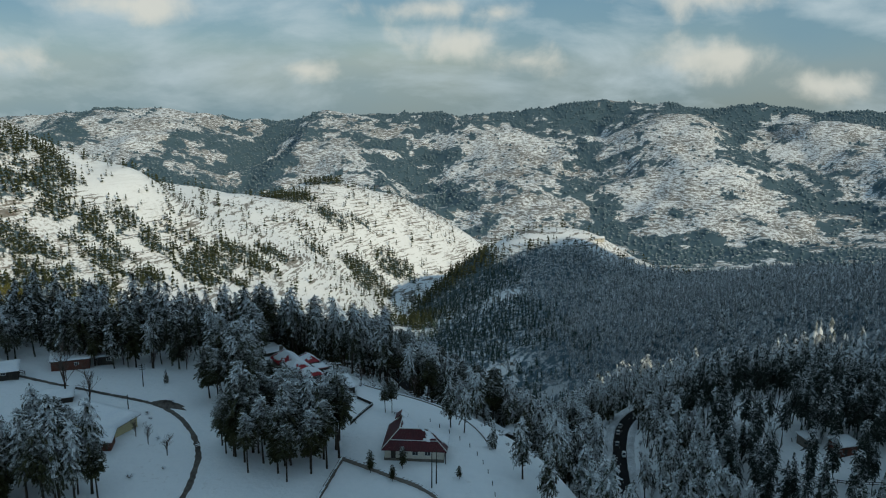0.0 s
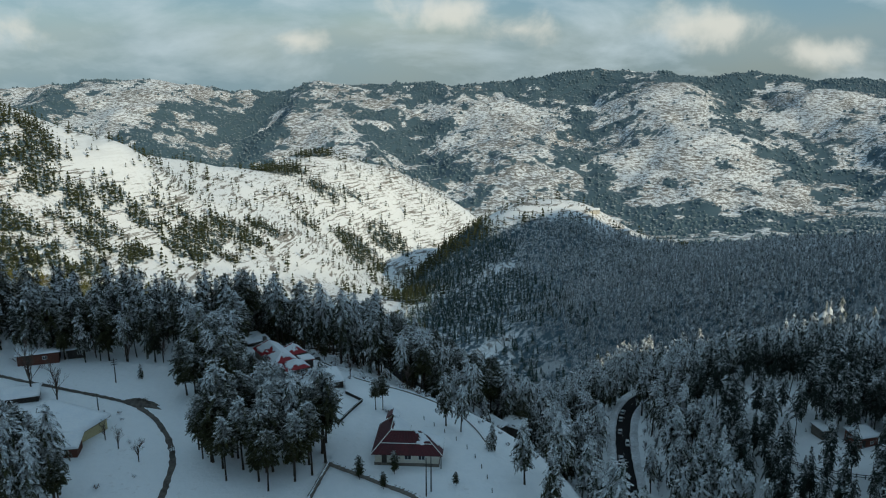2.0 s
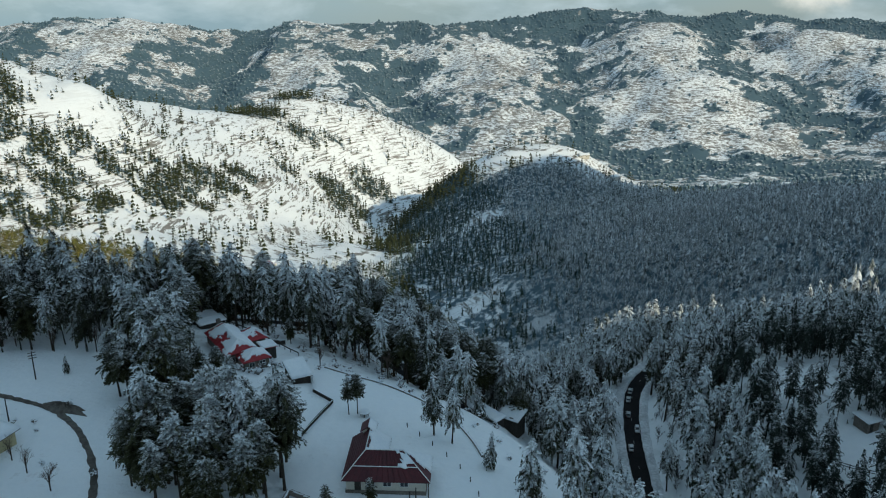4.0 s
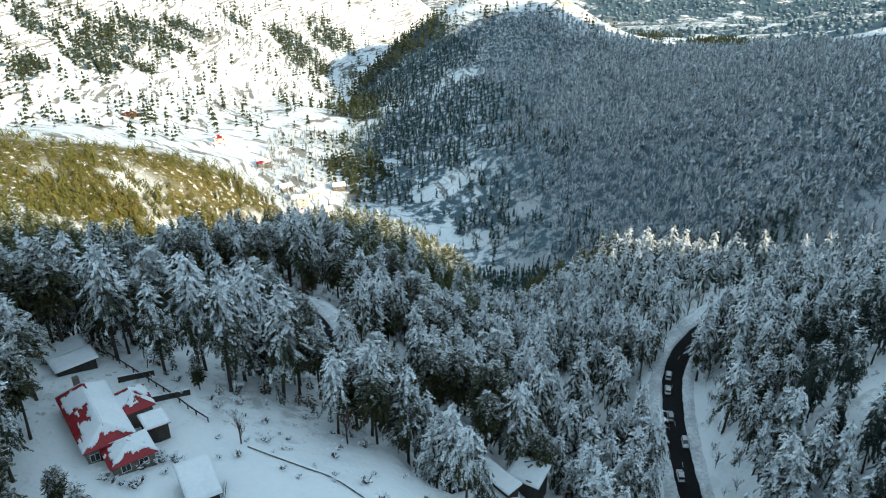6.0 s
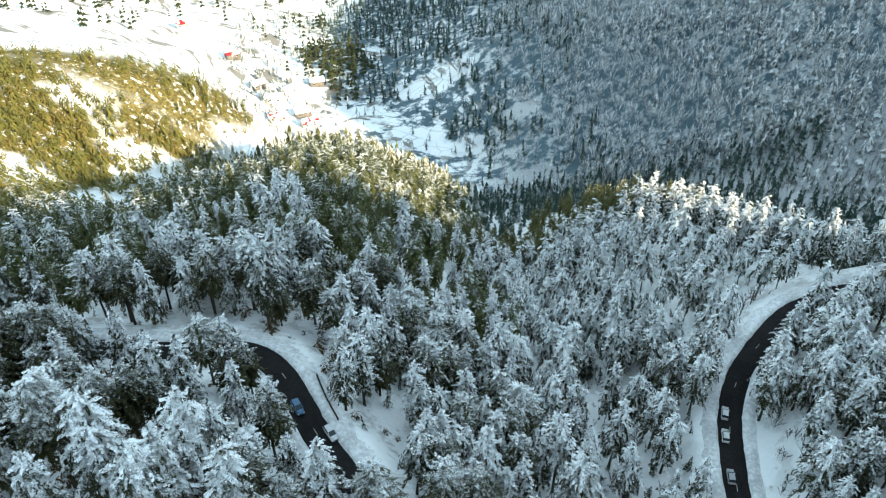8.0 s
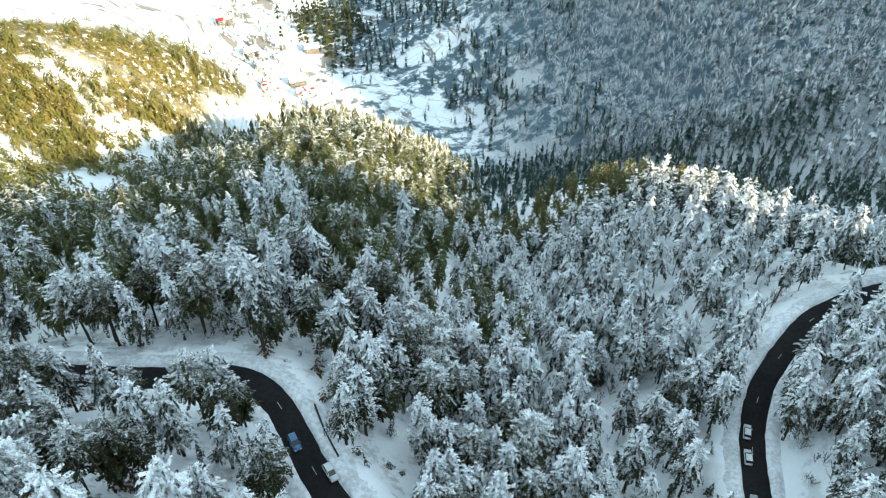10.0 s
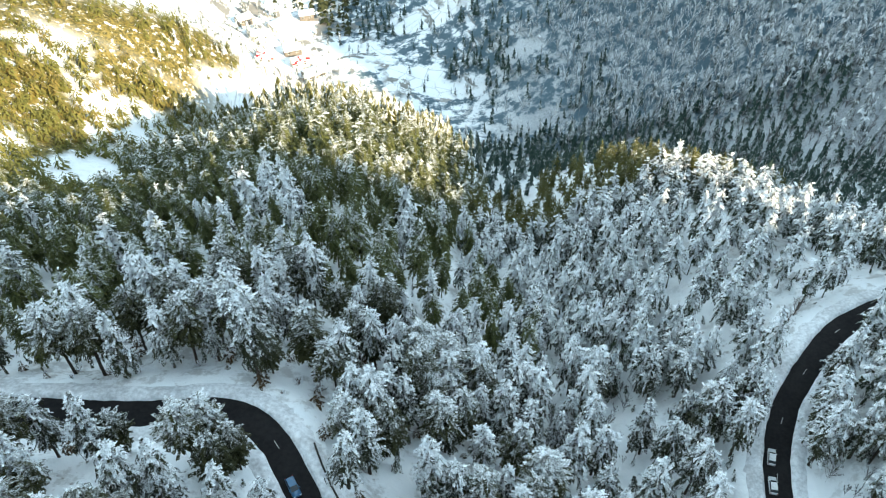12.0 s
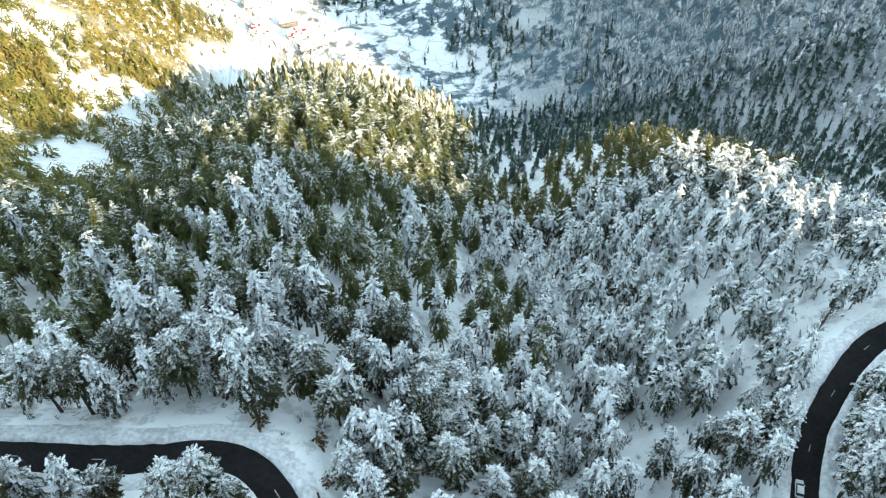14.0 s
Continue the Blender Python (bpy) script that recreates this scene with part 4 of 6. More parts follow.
def open_ground(x, y):
    """Clearings, yards and gullies with no trees."""
    m = (y < 188) & (x < 30) & (x > -125)
    m |= inside(x, y, -36, 196, 15, 11, -30) | inside(x, y, -7, 190, 24, 8, -27)
    m |= inside(x, y, 87, 214, 14, 9.5, 20) | inside(x, y, -9, 315, 4, 11) | inside(x, y, -31, 238, 8, 5) | inside(x, y, -22.5, 241.5, 4.5, 4.5)
    m |= inside(x, y, 17.5, 196.5, 6, 7.5) | inside(x, y, -28.5, 223, 7.5, 4.5, 15) | inside(x, y, 93, 185, 13, 9, -20)
    return m


def scatter(seed, box, gap, keep, drift=1.3):
    """Uneven but spaced places in a box: a jittered lattice thinned by keep(x, y)."""
    rng = np.random.default_rng(seed)
    xs, ys = np.arange(box[0], box[1], gap), np.arange(box[2], box[3], gap)
    x, y = [a.ravel() for a in np.meshgrid(xs, ys)]
    x = x + (np.round(y / gap) % 2) * gap / 2 + rng.uniform(-0.46, 0.46, len(x)) * gap
    y = y + rng.uniform(-0.46, 0.46, len(y)) * gap
    x, y = x + drift * gap * fbm(x, y, 6.5 * gap, 2, seed + 5), y + drift * gap * fbm(x, y, 6.5 * gap, 2, seed + 9)
    p = keep(x, y)
    m = rng.random(len(x)) < p
    return x[m], y[m], rng


def spur_woods(x, y):
    w, _ = nearest(x, y, WEST)
    e, _ = nearest(x, y, EAST)
    p = np.where(((w < 4.6) & (y > 222)) | (w < 3.2) | (e < 4.3) | ((e < 6.2) & (x < 62) & (y > 200) & (y < 247)) | ((w < 6.2) & (y > 244)) | open_ground(x, y), 0.0, 0.93)
    gully = inside(x, y, 32, 242, 11, 32, -8)
    p = np.where(gully, 0.44, p)
    p *= np.where(inside(x, y, 0, 199, 22, 7, -27), 0.6, 1.0)
    p *= np.where((y < 300) & (x > 66) & (x < 92) & (y > 266) & (y < 284), 0.35, 1.0)
    sunny = inside(x, y, -95, 400, 13, 22, 30)
    return np.where(sunny, 0.1, p)


sx, sy, rng = scatter(11, (-150, 215, 120, 480), 4.8, lambda x, y: spur_woods(x, y) * ((y > 188) | (x > 30)) * (np.abs(x) < 40 + 0.55 * y) * ~((x > 30 + 0.55 * (y - 330)) & (y > 470)))
sz = height(sx, sy)
size = rng.uniform(0.72, 1.12, len(sx)) * np.where((sy < 250) & (sx < -12), np.where(sy < 219, 1.12, 0.88), 0.97)
size *= np.where((sy > 350 + 0.1 * sx) & (sx > 30), 0.72, 1.0)
# The nearest to the road bend stand as trees of their own.
stretch = np.hypot((sx - 5) / 1.0, (sy - 232) / 0.75)
order = np.argsort(stretch)
own = order[:270]
for k in own:
    kind = KINDS[int(rng.choice(([0, 0, 1, 2, 2, 4, 5, 1] if sy[k] < 224 else [0, 1, 1, 4, 4, 5, 5, 5] if sy[k] < 247 else [0, 1, 1, 2, 4, 4, 5, 0]) if sx[k] < -12 else [0, 0, 1, 1, 2, 4, 4, 5, 5] if sx[k] < 22 - 0.6 * (sy[k] - 250) * (sy[k] > 250) else [0, 0, 1, 1, 2, 2, 3, 3, 1]))]
    m = pose(sx[k], sy[k], sz[k] - 0.1, rng.uniform(-3, 3), rng.uniform(-3, 3), rng.uniform(0, 360)) @ Matrix.Diagonal((size[k] * 0.95, size[k] * 0.95, size[k], 1))
    t = copy_thing(kind, m)
    t.scale = (size[k], size[k], size[k])
    t["group"] = "pines along the road"


def grove(name, crowns, x, y, z, size, rng, material, label):
    """Many trees in one mesh: each a turned and sized copy of one of the crowns."""
    vs, fs, count = [], [], 0
    pick = rng.integers(0, len(crowns), len(x))
    for k, (v, f) in enumerate(crowns):
        m = np.nonzero(pick == k)[0]
        if not len(m):
            continue
        a = rng.uniform(0, 2 * math.pi, len(m))
        c, s = np.cos(a)[:, None], np.sin(a)[:, None]
        lean = rng.uniform(-0.05, 0.05, (len(m), 2))
        w = size[m][:, None]
        X = (v[None, :, 0] * c - v[None, :, 1] * s) * w + x[m][:, None] + lean[:, :1] * v[None, :, 2]
        Y = (v[None, :, 0] * s + v[None, :, 1] * c) * w + y[m][:, None] + lean[:, 1:] * v[None, :, 2]
        Z = v[None, :, 2] * w + z[m][:, None] - 0.1
        vs.append(np.stack([X, Y, Z], -1).reshape(-1, 3))
        fs.append((f[None] + (np.arange(len(m)) * len(v))[:, None, None] + count).reshape(-1, f.shape[1]))
        count += len(m) * len(v)
    me = big_mesh(name, np.concatenate(vs), np.concatenate(fs), material, False)
    attribute_of(me, "lift", np.concatenate([np.tile(v[:, 2] / v[:, 2].max(), int((pick == k).sum())) for k, (v, f) in enumerate(crowns)]))
    ob = new(name, me)
    return tagged(ob, label, "trees", kind="stuff")


def with_trunk(crown, tall, base, sides=4):
    v, f = trunk_tube(tall * 0.6, base, sides)
    return np.concatenate([crown[0], v]), np.concatenate([crown[1], f + len(crown[0])])


MID = [with_trunk(pine_crown(50 + k, 14.5 + k * 0.6, 1.95 + 0.13 * k, 0.2 + 0.04 * k, 15, 9, 4, 0.82, (1.0, 0.75, 0.9, 0.6, 0.8)[k], ((0.5, 1.0), (0.35, 0.85))[k % 2]), 13, 0.2) for k in range(5)]
LOW = [pine_crown(70 + k, 14.0 + k * 0.6, 2.05 + 0.15 * k, 0.14, 11, 7, 3, 1.1, 0.8) for k in range(5)]
SMALL = [skirted_tree(80 + k, 12.5 + k * 0.7, 2.0 + 0.15 * k) for k in range(7)]
TINY = [skirted_tree(90 + k, 8.5 + 0.8 * k, 2.1 + 0.2 * k, 3, 5) for k in range(6)]
CLUMP = [tree_clump(100 + k, 5 + k, 6.5, 5) for k in range(6)]
FROSTED = [frosted_tree(120 + k, 8.0 + 0.7 * k, 15) for k in range(6)]
BUSHY = [tufted_tree(110 + k, 6.5 + 0.6 * k, 2.5 + 0.2 * k, 40, k % 3 == 0, 0.02, 0.62) for k in range(6)]

rest = np.setdiff1d(np.arange(len(sx)), own)
close = rest[np.hypot(sx[rest] * 0.8, sy[rest] - 235) < 105]
wide_ring = np.setdiff1d(rest, close)
laden = np.random.default_rng(29).random(len(sx)) + 0.9 * fbm(sx, sy, 26, 3, 93) > 0.86 + 0.3 * smooth(sy, 290, 380) - 0.5 * smooth(sx, -5, 30) + 0.2 * smooth(-sx, 15, 50)
behind = (sy > 349 + 0.12 * (sx - 60)) & (sy < 398 + 0.1 * sx) & (sx < 128)
hollow = (sy >= 352) & (sy < 470) & (sx < 185 + 12 * np.sin(sy * 0.1))
green_side = (sx < -72 + 10 * np.sin(sy * 0.09)) & (sy > 345)
west_side = sx < 24 + 0.06 * (sy - 250) + 6 * np.sin(sy * 0.05)
for pick, crowns, name, material, label in (
    (close[~west_side[close] & ((sx[close] > 68) & (sy[close] < 238))], MID, "east_spur_woods", M_WOOD_DUSKY, "dark pines with thin snow beyond the eastern road"),
    (close[~west_side[close] & ~((sx[close] > 68) & (sy[close] < 238))], MID, "gully_woods", M_WOOD_SNOWY, "white snow-laden pines filling the gully"),
    (close[west_side[close] & (sy[close] < 262)], MID, "rim_woods", M_WOOD_RIM, "dark pines with snow on their crowns along the rim"),
    (close[west_side[close] & (sy[close] >= 262) & laden[close]], MID, "spur_white_woods", M_WOOD_SNOWY, "snow-laden pines among the green ones on the spur"),
    (close[west_side[close] & (sy[close] >= 262) & ~laden[close]], MID, "spur_woods", M_WOOD_MIXED, "green pines with clumps of snow crowding the spur"),
    (wide_ring[~west_side[wide_ring] & (sy[wide_ring] < 350) & (sx[wide_ring] < 120)], LOW, "slope_woods", M_WOOD_CREST, "snow-dusted pine woods on the eastern slopes"),
    (wide_ring[~west_side[wide_ring] & behind[wide_ring] & ~((sy[wide_ring] < 350) & (sx[wide_ring] < 120))], LOW, "crest_woods", M_WOOD_OLIVE, "olive green pines with little snow behind the crest"),
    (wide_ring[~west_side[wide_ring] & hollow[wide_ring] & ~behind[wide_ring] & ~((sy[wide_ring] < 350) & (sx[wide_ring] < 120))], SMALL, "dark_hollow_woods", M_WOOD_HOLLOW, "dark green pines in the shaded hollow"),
    (wide_ring[~west_side[wide_ring] & ~hollow[wide_ring] & ~behind[wide_ring] & ~((sy[wide_ring] < 350) & (sx[wide_ring] < 120))], SMALL, "hollow_woods", M_WOOD_HILL, "snow-dusted pine woods in the wooded hollow"),
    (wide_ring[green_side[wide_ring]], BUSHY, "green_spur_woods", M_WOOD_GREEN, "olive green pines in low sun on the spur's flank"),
    (wide_ring[west_side[wide_ring] & ~green_side[wide_ring] & (sy[wide_ring] < 420)], LOW, "lower_spur_woods", M_WOOD_MIXED, "green pines with clumps of snow on the lower spur"),
    (wide_ring[west_side[wide_ring] & ~green_side[wide_ring] & (sy[wide_ring] >= 420)], SMALL, "spur_foot_woods", M_WOOD_FOOT, "green pines with clumps of snow at the spur's foot"),
):
    grove(name, crowns, sx[pick], sy[pick], sz[pick], size[pick], rng, material, label)

x, y, rng = scatter(17, (-75, 120, 192, 300), 3.1, lambda x, y: np.where(inside(x, y, 32, 242, 12, 34, -8), 0.9, 0.3) * ~open_ground(x, y) * (nearest(x, y, WEST)[0] > 5.5) * (nearest(x, y, EAST)[0] > 4.8))
gx, gy, grng = scatter(27, (10, 100, 190, 320), 2.6, lambda x, y: (0.8 * inside(x, y, 32, 244, 13, 40, -8) + 0.75 * (inside(x, y, 68, 226, 14, 36, -12) & ~inside(x, y, 86, 214.5, 14.5, 11, 25))) * (nearest(x, y, EAST)[0] > 5.0) * (nearest(x, y, WEST)[0] > 6.0))
grove("gully_thicket", FROSTED, gx, gy, height(gx, gy), grng.uniform(0.18, 0.5, len(gx)), grng, M_SAPLING, "frosted leafless saplings in the snowy gully")
grove("frosted_brush", SMALL, x, y, height(x, y), rng.uniform(0.08, 0.3, len(x)), rng, M_WOOD_SNOWY, "low frosted brush and saplings between the pines")

x, y, rng = scatter(23, (-110, 12, 204, 275), 3.0, lambda x, y: (0.16 + 0.6 * smooth(fbm(x, y, 11, 3, 91), 0.12, 0.4) + 0.5 * inside(x, y, -52, 259, 14, 4) + 0.7 * inside(x, y, -18, 261, 9, 3.5) + 0.8 * inside(x, y, -29, 222, 10, 7, 15)) * (~open_ground(x, y) | inside(x, y, -28.5, 223, 8, 5, 15)) * (nearest(x, y, WEST)[0] > 5.2))
grove("rusty_undergrowth", BUSHY, x, y, height(x, y), rng.uniform(0.18, 0.5, len(x)), rng, M_RUSTY, "brown leafy undergrowth with flecks of snow beneath the pines")

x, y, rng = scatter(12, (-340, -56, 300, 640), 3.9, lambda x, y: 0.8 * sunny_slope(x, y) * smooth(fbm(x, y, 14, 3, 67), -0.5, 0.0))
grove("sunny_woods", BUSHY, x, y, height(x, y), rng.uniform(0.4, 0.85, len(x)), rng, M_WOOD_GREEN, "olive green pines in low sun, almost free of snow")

def hillside(x, y):
    """The long eastern hill, with a ragged border to the valley."""
    return (x + 55 * fbm(x, y, 90, 3, 87) + 25 * fbm(x, y, 20, 2, 88) > 10 - 30 * smooth(y, 620, 700)) & (x < 430) & (y < 960)


lower = lambda x, y: smooth(640 + 0.25 * x + 60 * fbm(x, y, 70, 3, 89) - y, -60, 60) * smooth(x, 30, 90)  # noqa: E731
def stands(x, y):
    """Clumps of pines and open snow on the hill's foot, a leafless belt above it, then closed forest."""
    foot = (1 - smooth(x + 0.1 * (y - 520), 85, 130)) * (1 - smooth(y, 660, 720))
    belt = smooth(1 - np.hypot((x - 122) / 58, (y - 530) / 52), 0, 0.5)
    clumps = 0.12 + 0.88 * smooth(fbm(x, y, 20, 3, 101, 0.6) + 0.35 * fbm(x, y, 55, 2, 102), -0.02, 0.2)
    return (1 - foot * (1 - clumps)) * (1 - 0.6 * belt)


x, y, rng = scatter(13, (-70, 430, 462, 960), 4.8, lambda x, y: woods_far(x, y) * hillside(x, y) * (0.97 - 0.3 * lower(x, y)) * stands(x, y) * (x < 60 + 0.55 * y), 0.5)
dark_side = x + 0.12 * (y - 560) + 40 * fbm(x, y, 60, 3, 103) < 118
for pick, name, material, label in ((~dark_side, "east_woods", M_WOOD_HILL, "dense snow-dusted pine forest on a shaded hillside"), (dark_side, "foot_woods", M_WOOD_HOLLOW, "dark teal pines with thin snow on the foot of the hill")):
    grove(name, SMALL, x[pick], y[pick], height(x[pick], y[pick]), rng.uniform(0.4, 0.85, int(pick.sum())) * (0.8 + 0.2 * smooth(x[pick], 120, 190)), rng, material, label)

x, y, rng = scatter(19, (30, 330, 462, 800), 3.3, lambda x, y: 0.95 * woods_far(x, y) * hillside(x, y) * lower(x, y) * (0.3 + 0.7 * smooth(x, 70, 110)) * (x < 60 + 0.55 * y), 0.5)
grove("frosted_thicket", FROSTED, x, y, height(x, y), rng.uniform(0.5, 1.0, len(x)), rng, M_FROST, "leafless frosted trees between the pines of the hillside")

x, y, rng = scatter(43, (70, 330, 350, 475), 3.4, lambda x, y: 0.7 * (y > 375 + 0.1 * x) * (x > 95 + 20 * fbm(x, y, 30, 2, 105)) * (x < 60 + 0.6 * y), 0.5)
grove("hollow_thicket", FROSTED, x, y, height(x, y), rng.uniform(0.35, 0.75, len(x)), rng, M_SAPLING, "leafless frosted trees filling the wooded hollow")

x, y, rng = scatter(14, (-800, 480, 600, 1420), 4.1, lambda x, y: woods_far(x, y) * (np.abs(x) < 100 + 0.62 * y) * ~hillside(x, y), 0.6)
grove("valley_woods", TINY, x, y, height(x, y), rng.uniform(0.45, 1.05, len(x)), rng, M_WOOD_SLOPE, "dark pine clumps on terraced slopes")

x, y, rng = scatter(16, (-90, 110, 468, 760), 5.0, lambda x, y: (0.2 + 0.65 * smooth(fbm(x, y, 30, 3, 71), -0.1, 0.3)) * (woods_far(x, y) < 0.5))
grove("creek_woods", SMALL, x, y, height(x, y), rng.uniform(0.2, 0.6, len(x)), rng, M_WOOD_HILL, "scattered frosted trees along the creek")

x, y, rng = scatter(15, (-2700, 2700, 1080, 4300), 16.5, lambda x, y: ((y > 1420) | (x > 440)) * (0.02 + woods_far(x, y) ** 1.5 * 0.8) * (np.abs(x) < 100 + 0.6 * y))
grove("far_woods", CLUMP, x, y, height(x, y), rng.uniform(0.5, 1.1, len(x)), rng, M_WOOD_HAZED, "dark woods on the far mountains, tinted blue for haze")

# ---- building pieces ----
def box(bm, x0, x1, y0, y1, z0, z1):
    v = [bm.verts.new((x, y, z)) for x in (x0, x1) for y in (y0, y1) for z in (z0, z1)]
    for f in ((0, 1, 3, 2), (4, 6, 7, 5), (0, 4, 5, 1), (2, 3, 7, 6), (0, 2, 6, 4), (1, 5, 7, 3)):
        bm.faces.new([v[k] for k in f])


def slab(bm, corners, thick):
    """A sheet on the given corners, thick downwards."""
    top = [bm.verts.new(c) for c in corners]
    low = [bm.verts.new((c[0], c[1], c[2] - thick)) for c in corners]
    bm.faces.new(top)
    bm.faces.new(low[::-1])
    for k in range(len(top)):
        j = (k + 1) % len(top)
        bm.faces.new((top[j], top[k], low[k], low[j]))


def made(fill, *values):
    bm = bmesh.new()
    fill(bm, *values)
    bmesh.ops.recalc_face_normals(bm, faces=bm.faces)
    return bm


def beam(bm, a, b, r):
    """A four-sided bar from a to b."""
    a, b = Vector(a), Vector(b)
    d = (b - a).normalized()
    u = d.orthogonal().normalized()
    w = d.cross(u)
    ends = [[bm.verts.new(p + u * r * c + w * r * s) for c, s in ((1, 1), (-1, 1), (-1, -1), (1, -1))] for p in (a, b)]
    for k in range(4):
        bm.faces.new((ends[0][k], ends[0][(k + 1) % 4], ends[1][(k + 1) % 4], ends[1][k]))
    bm.faces.new(ends[0][::-1])
    bm.faces.new(ends[1])


def snow_sheet(name, parent, quad, keep, seed, nu=14, nv=9, thick=0.16, lift=0.03):
    """Snow lying on a sloping quad, in an uneven patch: kept where keep(u, v) is true."""
    rng = np.random.default_rng(seed)
    a, b, c, d = [np.array(p, float) for p in quad]
    u, v = np.meshgrid(np.linspace(0, 1, nu + 1), np.linspace(0, 1, nv + 1), indexing="ij")
    uu, vv = u + rng.uniform(-0.3, 0.3, u.shape) / nu * (u > 0.01) * (u < 0.99), v + rng.uniform(-0.3, 0.3, v.shape) / nv * (v > 0.01) * (v < 0.99)
    P = (a * ((1 - uu) * (1 - vv))[..., None] + b * (uu * (1 - vv))[..., None] + c * (uu * vv)[..., None] + d * ((1 - uu) * vv)[..., None])
    wob = fbm(u.ravel() * 3 + seed, v.ravel() * 3, 1.0, 3, seed).reshape(u.shape)
    bm = bmesh.new()
    top, low = {}, {}

    def corner(i, j):
        if (i, j) not in top:
            p = P[i, j]
            top[i, j] = bm.verts.new((p[0], p[1], p[2] + lift + thick * (1 + 0.35 * wob[i, j])))
            low[i, j] = bm.verts.new((p[0], p[1], p[2] + lift))
        return top[i, j], low[i, j]

    cells = {(i, j) for i in range(nu) for j in range(nv) if keep((i + 0.5) / nu, (j + 0.5) / nv, float(wob[i, j]))}
    for i, j in cells:
        q = [corner(*k) for k in ((i, j), (i + 1, j), (i + 1, j + 1), (i, j + 1))]
        bm.faces.new([k[0] for k in q])
        for (di, dj), (m, n) in (((0, -1), (0, 1)), ((1, 0), (1, 2)), ((0, 1), (2, 3)), ((-1, 0), (3, 0))):
            if (i + di, j + dj) not in cells:
                bm.faces.new((q[n][0], q[m][0], q[m][1], q[n][1]))
    bmesh.ops.recalc_face_normals(bm, faces=bm.faces)
    for f in bm.faces:
        f.smooth = True
    sheet = part(name, bm, M_SNOW, parent, "thick white snow")
    sheet["kind"] = "stuff"
    return sheet


def window_part(parent, x, z, w, h, y, face=-1):
    """A framed window on a wall that looks along the y axis."""
    frame_bm = bmesh.new()
    t = 0.07
    for x0, x1, z0, z1 in ((x, x + w, z, z + t), (x, x + w, z + h - t, z + h), (x, x + t, z + t, z + h - t), (x + w - t, x + w, z + t, z + h - t), (x + w / 2 - 0.025, x + w / 2 + 0.025, z + t, z + h - t)):
        box(frame_bm, x0, x1, min(y, y + face * 0.06), max(y, y + face * 0.06), z0, z1)
    fr = part("window", frame_bm, M_FRAME, parent, "white-framed window")
    for k in range(2):
        x0 = x + t + k * (w / 2 - t + 0.03)
        part("pane", made(box, x0, x0 + w / 2 - t - 0.03, min(y, y + face * 0.025), max(y, y + face * 0.025), z + t, z + h - t), M_GLASS, fr)
    return fr


def door_part(parent, x, w, h, y, z=0.0):
    d = part("door", made(box, x, x + w, y - 0.06, y, z, z + h), M_DARKWOOD, parent, "dark timber door")
    part("handle", made(box, x + w * 0.82, x + w * 0.88, y - 0.1, y - 0.06, z + h * 0.45, z + h * 0.5), M_METAL, d)


def rib_rows(parent, quad, count, material):
    """Standing seams that run up a roof slope."""
    a, b, c, d = [Vector(p) for p in quad]
    for k in range(count):
        u = (k + 0.5) / count
        bm = bmesh.new()
        beam(bm, a.lerp(b, u) + Vector((0, 0, 0.03)), d.lerp(c, u) + Vector((0, 0, 0.03)), 0.03)
        part("seam", bm, material, parent)


